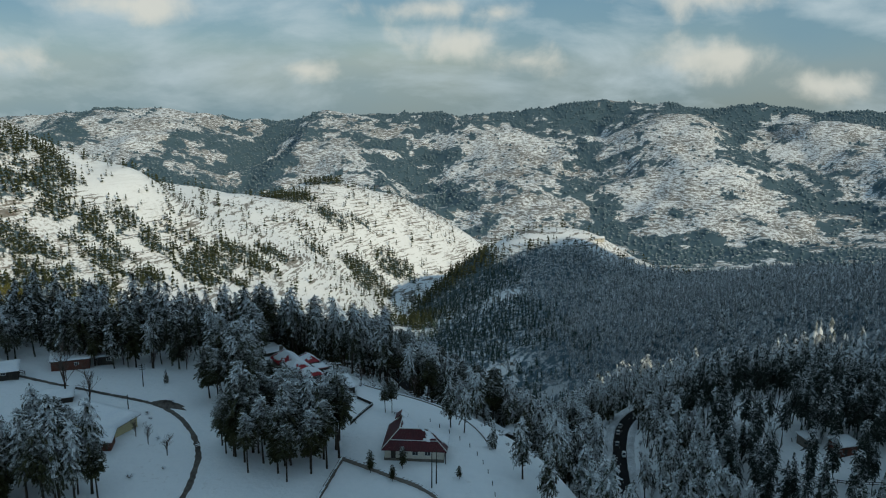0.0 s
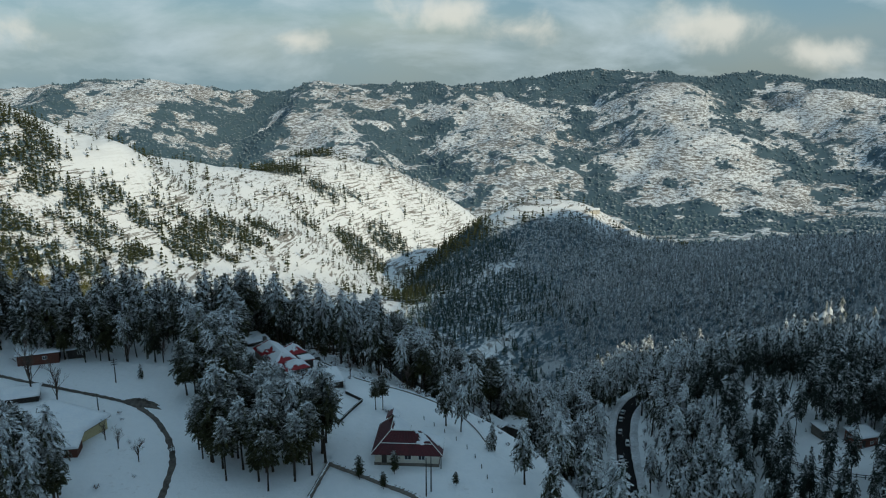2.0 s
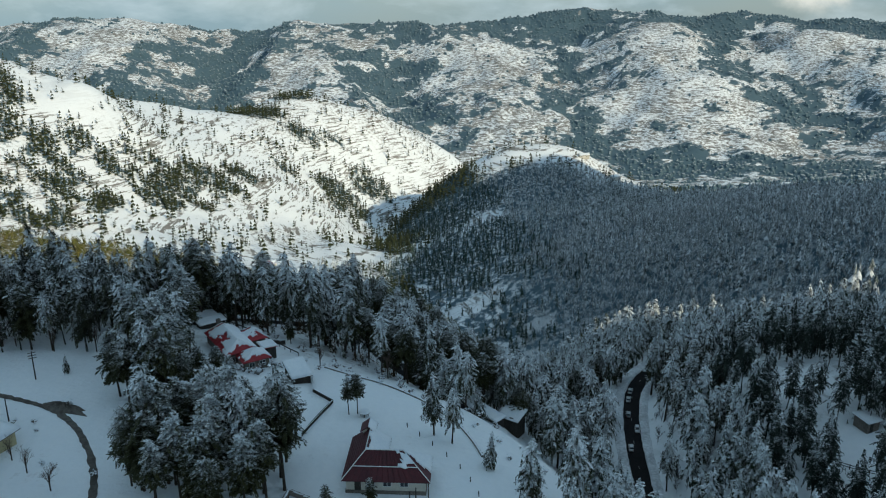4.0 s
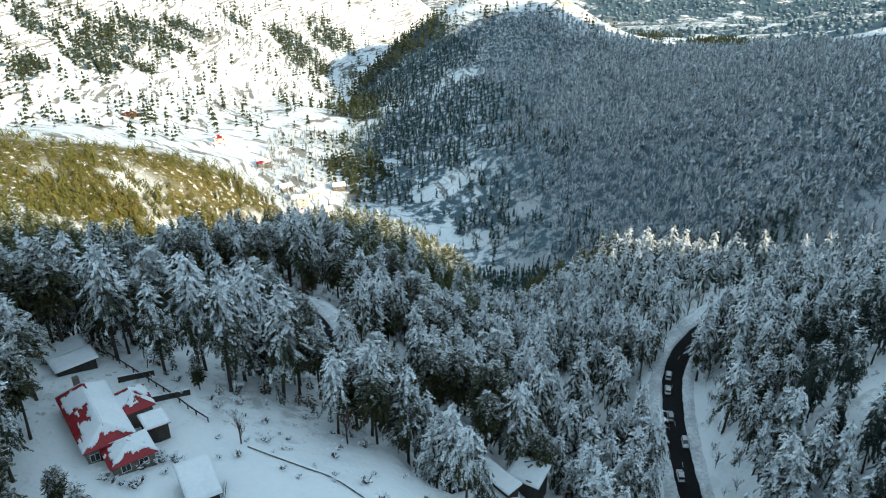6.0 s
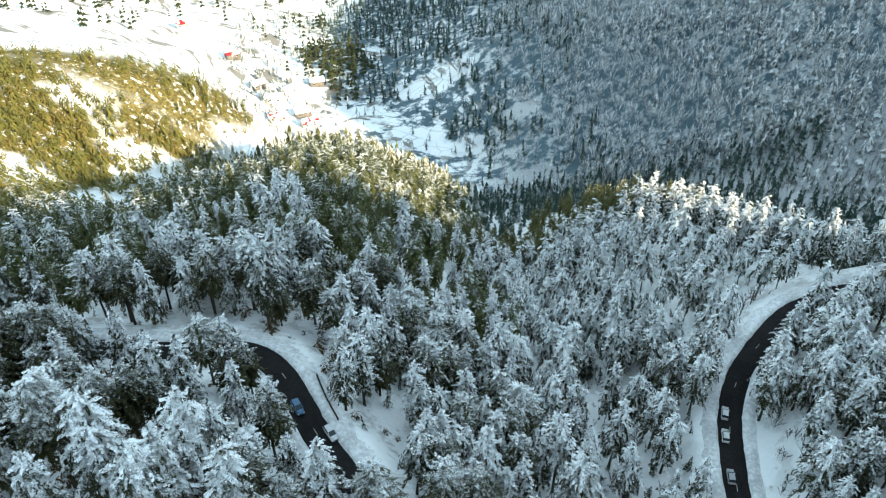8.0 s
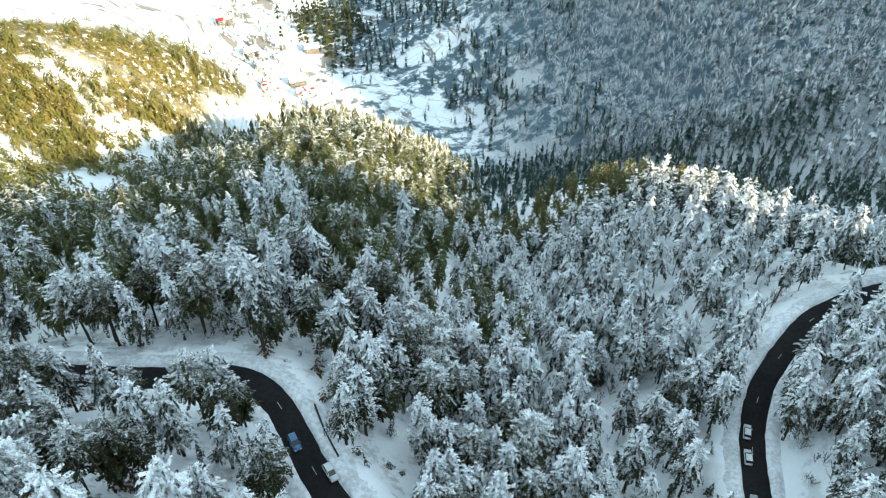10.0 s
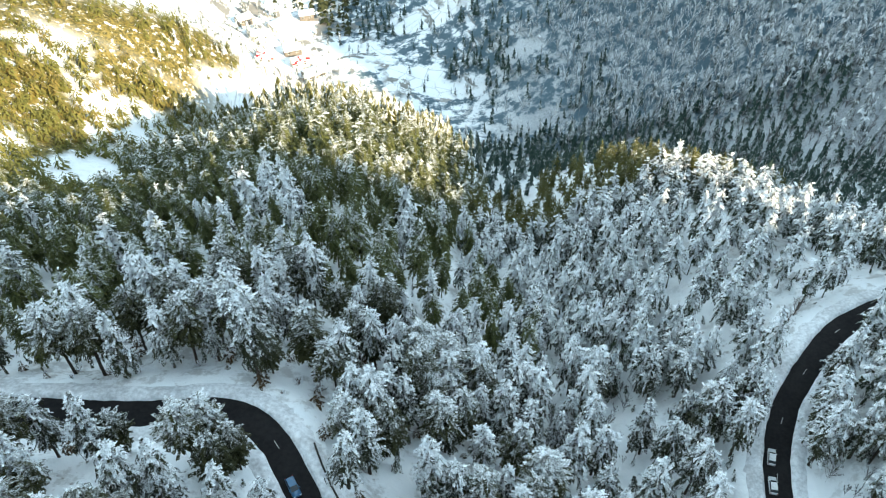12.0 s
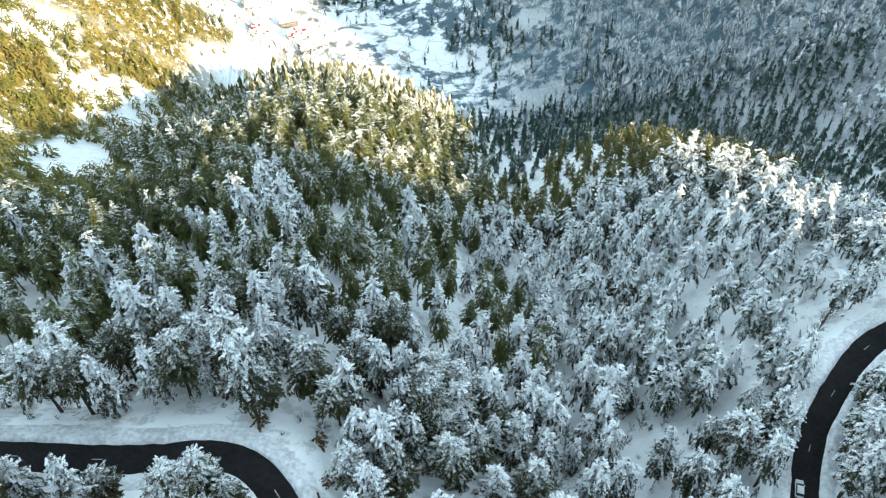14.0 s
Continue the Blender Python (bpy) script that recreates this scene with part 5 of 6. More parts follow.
# ---- the farmhouse with the maroon roof ----
def farmhouse(m):
    h = thing("farmhouse", m, "cream farmhouse with a maroon sheet roof half under snow", "house")
    bm = bmesh.new()
    box(bm, 0.4, 11.6, 0.5, 6.0, -0.6, 2.1)
    box(bm, 0.6, 5.0, 6.0, 10.6, -0.6, 2.1)
    part("wall", bm, M_PLASTER, h)
    z0, z1 = 2.05, 4.9
    A, B, C = (-0.2, -0.2, z0), (12.3, -0.2, z0), (12.3, 6.6, z0)
    R1, R2 = (2.9, 3.3, z1), (8.3, 3.3, z1)
    roof = part("roof", made(lambda b: [slab(b, [A, B, R2, R1], 0.12), slab(b, [B, C, R2], 0.12), slab(b, [C, (5.8, 6.6, z0), R1, R2], 0.12)]), M_MAROON, h)
    rib_rows(roof, (A, B, R2, R1), 14, M_MAROON)
    W = [(-0.2, -0.2, z0), R1, (2.9, 9.6, z1), (-0.2, 11.2, z0)]
    wing = part("roof", made(lambda b: [slab(b, W, 0.12), slab(b, [(5.8, 6.4, z0), (5.8, 11.2, z0), (2.9, 9.6, z1), R1], 0.12), slab(b, [(5.8, 11.2, z0), (-0.2, 11.2, z0), (2.9, 9.6, z1)], 0.12)]), M_MAROON, h)
    rib_rows(wing, W, 9, M_MAROON)
    for a, b in ((A, R1), (R1, R2), (R2, B), (R1, (2.9, 9.6, z1)), ((1.3, 1.4, 3.38), (10.5, 1.4, 3.38))):
        bm = bmesh.new()
        beam(bm, Vector(a) + Vector((0, 0, 0.05)), Vector(b) + Vector((0, 0, 0.05)), 0.06)
        part("ridge_cap", bm, M_FRAME, h, "pale ridge flashing")
    bm = bmesh.new()
    box(bm, 1.7, 3.3, 9.4, 11.2, 2.0, 4.5)
    tower = part("gable_tower", bm, M_PLASTER, h)
    part("roof", made(lambda b: [slab(b, [(1.3, 9.0, 4.3), (2.5, 9.0, 5.2), (2.5, 11.7, 5.2), (1.3, 11.7, 4.3)], 0.1), slab(b, [(2.5, 9.0, 5.2), (3.7, 9.0, 4.3), (3.7, 11.7, 4.3), (2.5, 11.7, 5.2)], 0.1)]), M_MAROON, tower)
    snow_sheet("roof_snow", tower, ((2.55, 9.0, 5.2), (2.55, 11.7, 5.2), (3.7, 11.7, 4.3), (3.7, 9.0, 4.3)), lambda u, v, w: True, 7, 5, 4)
    snow_sheet("roof_snow", h, (A, B, R2, R1), lambda u, v, w: u > 0.80 + 0.5 * w and v > 0.45, 8)
    snow_sheet("roof_snow", h, ((5.8, 6.6, z0), (12.3, 6.6, z0), R2, R1), lambda u, v, w: v < 0.97, 4)
    snow_sheet("roof_snow", h, ((5.8, 11.2, z0), (5.8, 6.4, z0), R1, (2.9, 9.6, z1)), lambda u, v, w: v + 0.2 * w < 0.97, 5)
    snow_sheet("roof_snow", h, ((12.3, -0.2, z0), (12.3, 6.6, z0), R2, R2), lambda u, v, w: u + 0.25 * w > 0.35, 6)
    for x in (1.9, 3.3, 5.6, 8.0):
        if x == 1.9:
            door_part(h, 1.6, 0.9, 1.95, 0.5, 0.0)
        else:
            window_part(h, x, 0.8, 1.2, 1.0, 0.5)
    part("veranda_post", made(box, 11.95, 12.1, -0.1, 0.05, -0.6, 1.95), M_DARKWOOD, h)
    part("veranda_post", made(box, 11.95, 12.1, 6.2, 6.35, -0.6, 1.95), M_DARKWOOD, h)
    part("plinth", made(box, 0.3, 11.7, 0.35, 6.1, -0.7, 0.15), M_STONE, h)
    return h


zh = ground_at(-5, 147) + 0.15
farmhouse(pose(-11.3, 144.4, zh, 0, 0, -4))


# ---- lodge with the bright red roofs ----
def hip_block(h, x0, x1, y0, y1, low, eave, ridge, wall, roofing, over=0.45, cut=0.5, snow=None, seed=1):
    """A block with a hipped roof, longer along y, and snow on its slopes."""
    part("wall", made(box, x0, x1, y0, y1, low, eave), wall, h)
    a, b, c, d = (x0 - over, y0 - over, eave), (x1 + over, y0 - over, eave), (x1 + over, y1 + over, eave), (x0 - over, y1 + over, eave)
    xm, run = (x0 + x1) / 2, (x1 - x0) / 2 * cut
    r0, r1 = (xm, y0 + run, ridge), (xm, y1 - run, ridge)
    slopes = [(a, b, r0, r0), (b, c, r1, r0), (c, d, r1, r1), (d, a, r0, r1)]
    roof = part("roof", made(lambda bm: [slab(bm, list(dict.fromkeys(s)), 0.1) for s in slopes]), roofing, h)
    rib_rows(roof, slopes[3], 10, roofing)
    rib_rows(roof, slopes[1], 10, roofing)
    bm = bmesh.new()
    beam(bm, r0, r1, 0.08)
    part("ridge_cap", bm, roofing, roof)
    for k, s in enumerate(slopes):
        if snow and snow[k]:
            snow_sheet("roof_snow", h, s, snow[k], seed + k, 26, 15)
    return roof


lodge = thing("lodge", pose(-37.3, 191.7, ground_at(-36, 191) - 0.2, 0, 0, 32), "rambling stone lodge, bright red sheet roofs under broken snow", "house")
lodge.scale = (0.93, 0.93, 0.93)
hip_block(lodge, -2.5, 3.3, -6.2, 6.4, -0.8, 2.9, 5.0, M_STONE, M_RED, snow=(lambda u, v, w: v + 1.2 * w > 0.42, lambda u, v, w: v > 0.03 and w < 0.33, lambda u, v, w: w < 0.25, lambda u, v, w: v + 1.1 * w > 0.10 and not (0.34 + 0.2 * w < u < 0.64 + 0.3 * w and v < 0.55 + 0.9 * w) and u > 0.06 + 0.1 * w), seed=11)
hip_block(lodge, 3.3, 7.4, -1.4, 3.0, -0.8, 2.5, 4.2, M_STONE, M_RED, cut=0.7, snow=(lambda u, v, w: v > 0.55 + 1.2 * w, lambda u, v, w: w < 0.08 and v > 0.1 + 0.5 * w, lambda u, v, w: w < 0.05, lambda u, v, w: u > 0.4 + 0.6 * w and w < 0.25), seed=21)
hip_block(lodge, -0.5, 4.6, -10.2, -6.2, -0.8, 2.3, 3.8, M_STONE, M_RED, cut=0.6, snow=(lambda u, v, w: v > 0.25 + 0.6 * w, lambda u, v, w: w < 0.22, lambda u, v, w: w < 0.1, lambda u, v, w: v > 0.32 + 0.9 * w), seed=31)
part("wall", made(box, 5.2, 8.0, -5.6, -2.6, -0.8, 2.0), M_DARKWOOD, lodge)
part("roof", made(slab, [(5.0, -5.9, 2.1), (8.3, -5.9, 1.95), (8.3, -2.4, 1.95), (5.0, -2.4, 2.1)], 0.1), M_RED, lodge)
snow_sheet("roof_snow", lodge, ((5.0, -5.9, 2.1), (8.3, -5.9, 1.95), (8.3, -2.4, 1.95), (5.0, -2.4, 2.1)), lambda u, v, w: True, 41, 8, 8, 0.25)
part("chimney", made(box, -0.4, 0.4, 5.4, 6.2, 4.2, 5.7), M_STONE, lodge)
for x in (-2.2, 0.9):
    window_part(lodge, x, 0.9, 1.2, 1.2, -6.2)
window_part(lodge, 0.4, 0.8, 1.2, 1.1, -10.2)
window_part(lodge, 2.6, 0.8, 1.2, 1.1, -10.2)
door_part(lodge, -1.0, 0.9, 2.0, -6.2)


def snow_hut(name, m, w, d, low, front, back, wall, label, category="hut", over=0.35, thick=0.3, seed=1, openings=True):
    """A hut with a single-pitch roof under one thick sheet of snow."""
    h = thing(name, m, label, category)
    bm = bmesh.new()
    v = [(x, y, z) for x in (0, w) for y, t in ((0, front), (d, back)) for z in (low, t)]
    v = [bm.verts.new(p) for p in v]
    for f in ((0, 1, 3, 2), (4, 6, 7, 5), (0, 4, 5, 1), (2, 3, 7, 6), (0, 2, 6, 4), (1, 5, 7, 3)):
        bm.faces.new([v[k] for k in f])
    bmesh.ops.recalc_face_normals(bm, faces=bm.faces)
    part("wall", bm, wall, h)
    k = (back - front) / d
    q = [(-over, -over, front - over * k + 0.1), (w + over, -over, front - over * k + 0.1), (w + over, d + over, back + over * k + 0.1), (-over, d + over, back + over * k + 0.1)]
    part("roof", made(slab, q, 0.1), M_DARKWOOD, h)
    snow_sheet("roof_snow", h, q, lambda u, v, s: True, seed, 9, 9, thick, 0.0)
    if openings:
        door_part(h, w * 0.2, 0.85, min(1.95, front - 0.15), 0)
        if w > 3.2:
            window_part(h, w * 0.6, 0.8, min(1.0, w * 0.3), 0.8, 0)
    return h


def on_land(x, y, turn, lift=0.1):
    return pose(x, y, ground_at(x, y) + lift, 0, 0, turn)


snow_hut("garden_shed", on_land(-23.0, 178.0, 26), 3.2, 5.0, -0.9, 1.0, 1.9, M_DARKWOOD, "dark timber shed under a flat white snow roof")
snow_hut("low_hut", on_land(-45.8, 203.6, 36), 5.2, 2.4, -1.2, 0.7, 0.9, M_DARKWOOD, "low dark hut under thick snow behind the lodge", seed=2, openings=False)
snow_hut("low_hut", on_land(-48.0, 206.8, 36), 5.0, 2.6, -1.2, 0.8, 1.0, M_DARKWOOD, "low dark hut under thick snow among pines", seed=3, openings=False)
snow_hut("roadside_hut", on_land(16.0, 200.9, -35), 4.8, 3.6, -3.5, 0.9, 1.7, M_DARKWOOD, "timber hut with a snow roof among the pines below the yard", seed=4)
snow_hut("long_hut", on_land(10.6, 201.9, -52), 7.6, 2.2, -3.0, 0.9, 1.1, M_DARKWOOD, "long low dark shed under snow beside the hut", seed=14, openings=False)
snow_hut("forest_hut", on_land(91.5, 192.0, 20), 3.2, 3.6, -1.0, 2.3, 2.7, M_STONE, "small stone hut with a snow roof in the woods", seed=5)
snow_hut("forest_hut", on_land(97.5, 187.0, 15), 5.5, 4.5, -1.5, 2.6, 3.1, M_BROWNWALL, "brown boarded hut with a snow roof in the woods", seed=6)

# The compound by the track.
snow_hut("long_barn", on_land(-78.4, 157.2, -26), 14.5, 7.2, -1.5, 1.3, 1.9, M_YELLOW, "long low barn with yellow end walls under unbroken snow", "barn", 0.6, 0.4, 7, False)
snow_hut("cow_house", on_land(-69.5, 146.0, 8), 6.0, 3.6, -1.0, 1.5, 2.2, M_BROWNWALL, "red-brown boarded cow house under a snow roof", "barn", 0.4, 0.35, 8)
snow_hut("store_hut", on_land(-93.0, 186.0, 20), 8.5, 4.5, -1.0, 2.2, 2.6, M_BROWNWALL, "brown boarded store under a snow roof beside the track", seed=9)
snow_hut("store_hut", on_land(-84.0, 191.0, 20), 3.4, 3.2, -1.0, 2.0, 2.3, M_DARKWOOD, "small dark store with a snow cap beside the track", seed=10)
snow_hut("store_hut", on_land(-106.0, 176.5, 24), 9.0, 5.0, -1.0, 1.5, 2.2, M_DARKWOOD, "long dark store under snow beside the track", seed=13)
snow_hut("sunk_hut", on_land(-86.5, 166.5, 20), 6.5, 4.5, -1.5, 0.9, 1.3, M_DARKWOOD, "low dark hut sunk to its eaves in snow", seed=12, openings=False)


# ---- valley village ----
def cottage(m, w, d, roofing, wall, label, snow, seed):
    h = thing("cottage", m, label, "house", "houses of the valley village")
    part("wall", made(box, 0, w, 0, d, -2.0, 2.7), wall, h)
    a, b, c, e = (-0.5, -0.5, 2.7), (w + 0.5, -0.5, 2.7), (w + 0.5, d + 0.5, 2.7), (-0.5, d + 0.5, 2.7)
    r0, r1 = (-0.5, d / 2, 4.6), (w + 0.5, d / 2, 4.6)
    part("roof", made(lambda bm: [slab(bm, [a, b, r1, r0], 0.12), slab(bm, [c, e, r0, r1], 0.12)]), roofing, h)
    for x in (0.02, w - 0.1):
        bm = bmesh.new()
        near, far = [[bm.verts.new((x + s, yy, zz)) for yy, zz in ((0, 2.7), (d, 2.7), (d / 2, 4.4))] for s in (0, 0.08)]
        bm.faces.new(near), bm.faces.new(far[::-1])
        for k in range(3):
            bm.faces.new((near[k], near[(k + 1) % 3], far[(k + 1) % 3], far[k]))
        bmesh.ops.recalc_face_normals(bm, faces=bm.faces)
        part("gable", bm, wall, h)
    if snow:
        snow_sheet("roof_snow", h, (a, b, r1, r0), snow, seed, 8, 5, 0.3)
        snow_sheet("roof_snow", h, (c, e, r0, r1), snow, seed + 1, 8, 5, 0.3)
    for k in range(2):
        window_part(h, w * (0.15 + 0.5 * k), 0.9, 1.2, 1.1, 0)
    return h


ALL = lambda u, v, w: True  # noqa: E731
SOME = lambda u, v, w: w < 0.16  # noqa: E731
for k, (x, y, turn, w, d, roofing, wall, label, snow) in enumerate((
    (-40, 560, 20, 9, 6, M_RED, M_PLASTER, "village cottage with a bright red roof", SOME),
    (-56, 548, -10, 8, 6, M_RED, M_PLASTER, "village cottage with a red roof partly under snow", SOME),
    (-33, 548, 25, 11, 7, M_DARKWOOD, M_STONE, "village house with a snow-covered roof", ALL),
    (-45, 575, 15, 9, 6, M_DARKWOOD, M_STONE, "stone village house buried in snow", ALL),
    (-62, 583, 5, 10, 6, M_DARKWOOD, M_PLASTER, "pale village house under snow", ALL),
    (-70, 600, 30, 8, 6, M_DARKWOOD, M_STONE, "stone village house under snow", ALL),
    (-52, 598, 40, 9, 6, M_DARKWOOD, M_PLASTER, "pale village house with a snow roof", ALL),
    (-38, 612, 10, 8, 6, M_DARKWOOD, M_STONE, "stone house at the valley edge under snow", ALL),
    (38, 478, -35, 9, 5, M_DARKWOOD, M_STONE, "stone house on the spur tip under snow", ALL),
    (-90, 640, 20, 9, 6, M_RED, M_STONE, "stone house with a red roof among the terraces", SOME),
    (-205, 735, 10, 10, 6, M_BROWNWALL, M_BROWNWALL, "brown farmhouse on the terraced slope", SOME),
    (-128, 690, 15, 9, 6, M_RED, M_PLASTER, "red-roofed farmhouse on the terraced slope", SOME),
    (52, 600, -15, 10, 6, M_DARKWOOD, M_STONE, "house on the wooded slope under snow", ALL),
    (190, 1010, 10, 12, 7, M_DARKWOOD, M_PLASTER, "pale house on the far knoll under snow", ALL),
    (225, 985, 25, 12, 7, M_BROWNWALL, M_PLASTER, "pale house on the far ridge", ALL),
)):
    cottage(on_land(x, y, turn, 0.3), w, d, roofing, wall, label, snow, 100 + 2 * k)

# ---- fences and walls ----
def fence(points, label, tall=1.1, gap=1.6):
    """Posts with two rails along a line on the land."""
    x0, y0 = points[0]
    z0 = ground_at(x0, y0)
    f = thing("fence", pose(x0, y0, z0), label, "fence")
    line = road_line(points, gap) if len(points) > 2 else np.array([np.array(points[0]) + (np.array(points[1]) - np.array(points[0])) * k / 8 for k in range(9)])
    zs = height(line[:, 0], line[:, 1])
    post = made(box, -0.06, 0.06, -0.06, 0.06, -0.4, tall)
    me = bpy.data.meshes.new("post")
    post.to_mesh(me)
    me.materials.append(M_DARKWOOD)
    for (x, y), z in zip(line, zs):
        o = new("post", me)
        o.matrix_basis = pose(x - x0, y - y0, z - z0)
        o.parent = f
    for h in (0.45, 0.95):
        bm = bmesh.new()
        for k in range(len(line) - 1):
            beam(bm, (line[k][0] - x0, line[k][1] - y0, zs[k] - z0 + h), (line[k + 1][0] - x0, line[k + 1][1] - y0, zs[k + 1] - z0 + h), 0.06)
        part("rail", bm, M_DARKWOOD, f)
    return f


def field_wall(points, label, tall=0.8, thick=0.45):
    """A low dry-stone wall of single stones with snow on its top."""
    x0, y0 = points[0]
    z0 = ground_at(x0, y0)
    w = thing("field_wall", pose(x0, y0, z0), label, "wall")
    line = road_line(points, 0.8) if len(points) > 2 else np.array([np.array(points[0]) + (np.array(points[1]) - np.array(points[0])) * k / 16 for k in range(17)])
    zs = height(line[:, 0], line[:, 1])
    srng = random.Random(len(line))
    shapes = []
    for k in range(4):
        bm = bmesh.new()
        bmesh.ops.create_cube(bm, size=1)
        for v in bm.verts:
            v.co += Vector((srng.uniform(-0.12, 0.12), srng.uniform(-0.12, 0.12), srng.uniform(-0.1, 0.1)))
        me = bpy.data.meshes.new("stone")
        bm.to_mesh(me)
        bm.free()
        me.materials.append(M_STONE)
        shapes.append(me)
    for k in range(len(line) - 1):
        d = line[k + 1] - line[k]
        turn = math.degrees(math.atan2(d[1], d[0]))
        o = new("stone", srng.choice(shapes))
        o.matrix_basis = pose(line[k][0] + d[0] / 2 - x0, line[k][1] + d[1] / 2 - y0, (zs[k] + zs[k + 1]) / 2 - z0 + tall / 2 - 0.15, 0, 0, turn + srng.uniform(-5, 5)) @ Matrix.Diagonal((np.hypot(*d) * 1.08, thick * srng.uniform(0.85, 1.2), tall * srng.uniform(0.9, 1.25), 1))
        o.parent = w
    d = np.gradient(line, axis=0)
    d /= np.hypot(d[:, 0], d[:, 1])[:, None]
    e = np.stack([d[:, 1], -d[:, 0]], 1)
    cols = [np.concatenate([line + e * o - (x0, y0), (zs - z0 + tall * up)[:, None]], 1) for o, up in ((-0.2, 0.78), (0, 1.1), (0.16, 0.8))]
    v = np.stack(cols, 1).reshape(-1, 3)
    g = np.arange(len(v)).reshape(-1, 3)
    s = new("snow_cap", big_mesh("snow_cap", v, np.stack([g[:-1, :-1], g[:-1, 1:], g[1:, 1:], g[1:, :-1]], -1).reshape(-1, 4), M_SNOW))
    s.parent = w
    return w


def plank_fence(a, b, label, tall=1.0):
    """A close-boarded fence from a to b with snow on its top."""
    a, b = np.array(a, float), np.array(b, float)
    z0 = ground_at(*a)
    f = thing("plank_fence", pose(a[0], a[1], z0), label, "fence")
    count = max(4, int(np.hypot(*(b - a)) / 0.3))
    turn = math.degrees(math.atan2(b[1] - a[1], b[0] - a[0]))
    board = bpy.data.meshes.new("board")
    made(box, -0.155, 0.155, -0.03, 0.03, -0.3, tall).to_mesh(board)
    board.materials.append(M_DARKWOOD)
    for k in range(count):
        p = a + (b - a) * (k + 0.5) / count
        o = new("board", board)
        o.matrix_basis = pose(p[0] - a[0], p[1] - a[1], ground_at(*p) - z0, 0, 0, turn)
        o.parent = f
    bm = bmesh.new()
    beam(bm, (0, 0, tall + 0.02), (b[0] - a[0], b[1] - a[1], ground_at(*b) - z0 + tall + 0.02), 0.055)
    part("snow_cap", bm, M_SNOW, f)


for a, b in (((-20.2, 183.0), (-19.2, 174.9)), ((-19.1, 174.7), (-15.2, 170.4)), ((-15.3, 170.1), (-18.9, 158.6))):
    plank_fence(a, b, "low dark boarded fence across the snowy yard", 0.7)
def post_rail(points, label, name="post_rail"):
    """A dark rail on short posts along an edge."""
    x0, y0 = points[0]
    z0 = ground_at(x0, y0)
    f = thing(name, pose(x0, y0, z0), label, "rail")
    line = road_line(points, 1.5)
    zs = height(line[:, 0], line[:, 1]) + 0.3
    me = bpy.data.meshes.new("post")
    made(box, -0.07, 0.07, -0.07, 0.07, -0.8, 0.5).to_mesh(me)
    me.materials.append(M_DARKWOOD)
    for (x, y), z in zip(line, zs):
        o = new("post", me)
        o.matrix_basis = pose(x - x0, y - y0, z - z0)
        o.parent = f
    bm = bmesh.new()
    for k in range(len(line) - 1):
        beam(bm, (line[k][0] - x0, line[k][1] - y0, zs[k] - z0 + 0.42), (line[k + 1][0] - x0, line[k + 1][1] - y0, zs[k + 1] - z0 + 0.42), 0.09)
    part("rail", bm, M_DARKWOOD, f)


post_rail([(-10.6, 243.2), (-9.6, 240.0), (-8.2, 236.4), (-6.6, 232.8)], "dark low rail on the snow bank outside the bend", "guard_rail")
post_rail([(-41.7, 211.0), (-38.1, 207.6), (-34.2, 204.2), (-30.5, 201.2), (-26.6, 197.6), (-23.1, 195.0)], "thin snow-covered rail along the edge of the yard")
plank_fence((-37.8, 203.0), (-34.0, 206.4), "dark boarded fence in snow above the lodge")
plank_fence((-32.4, 199.0), (-28.4, 202.6), "dark boarded fence in snow above the lodge")
fence([(80, 186), (86, 180), (95, 174.5), (104, 172)], "dark fence curving round the forest hut")
fence([(-120, 186), (-105, 185.5), (-96, 182.2)], "dark rail fence beside the track")
field_wall([(-19, 191.5), (-11.4, 187.8), (-7.7, 185.7), (-2.4, 180.0), (0.6, 176.7), (3.3, 172.4), (5.4, 169.0), (6.8, 165.1), (8.3, 159.3), (9.3, 154)], "low line of dark stones under snow along the yard", 0.4, 0.4)
field_wall([(-18.9, 144.7), (-10, 139.5), (-3, 135.2), (0.5, 131), (2, 126)], "low snow-capped stone wall round the garden")
field_wall([(-18.9, 144.7), (-20.4, 138), (-22, 131), (-23, 124)], "low snow-capped stone wall round the garden")
def earth_heap(x, y, rx, ry, tall, turn, seed):
    """A spread heap of dug earth with a broken outline."""
    hrng = np.random.default_rng(seed)
    u, a = np.meshgrid(np.linspace(0, 1, 7), np.arange(26) * 2 * math.pi / 26, indexing="ij")
    r = u * (1 + 0.35 * fbm(np.cos(a).ravel() * 2 + seed, np.sin(a).ravel() * 2, 1.0, 3, seed).reshape(u.shape))
    px, py = r * rx * np.cos(a), r * ry * np.sin(a)
    c, s = math.cos(radians(turn)), math.sin(radians(turn))
    wx, wy = x + px * c - py * s, y + px * s + py * c
    z = height(wx, wy).reshape(u.shape) + tall * (1 - u**2) * hrng.uniform(0.35, 1.2, u.shape) - 0.12 * (u > 0.95) + 0.02
    v = np.stack([wx, wy, z], -1).reshape(-1, 3)
    g = np.arange(7 * 26).reshape(7, 26)
    f = np.stack([g[:-1], g[1:], np.roll(g, -1, 1)[1:], np.roll(g, -1, 1)[:-1]], -1).reshape(-1, 4)
    tagged(new("earth_heap", big_mesh("earth_heap", v, f, M_SLUSH, False)), "heap of dug brown earth where the tracks meet", "earth")


earth_heap(-59.5, 168.2, 5.2, 1.5, 0.9, -22, 4)
RIM = road_line([(-20, 191.5), (-15.2, 189.5), (-6, 186), (3, 180), (10, 172), (15, 163), (18, 152)], 2.0)


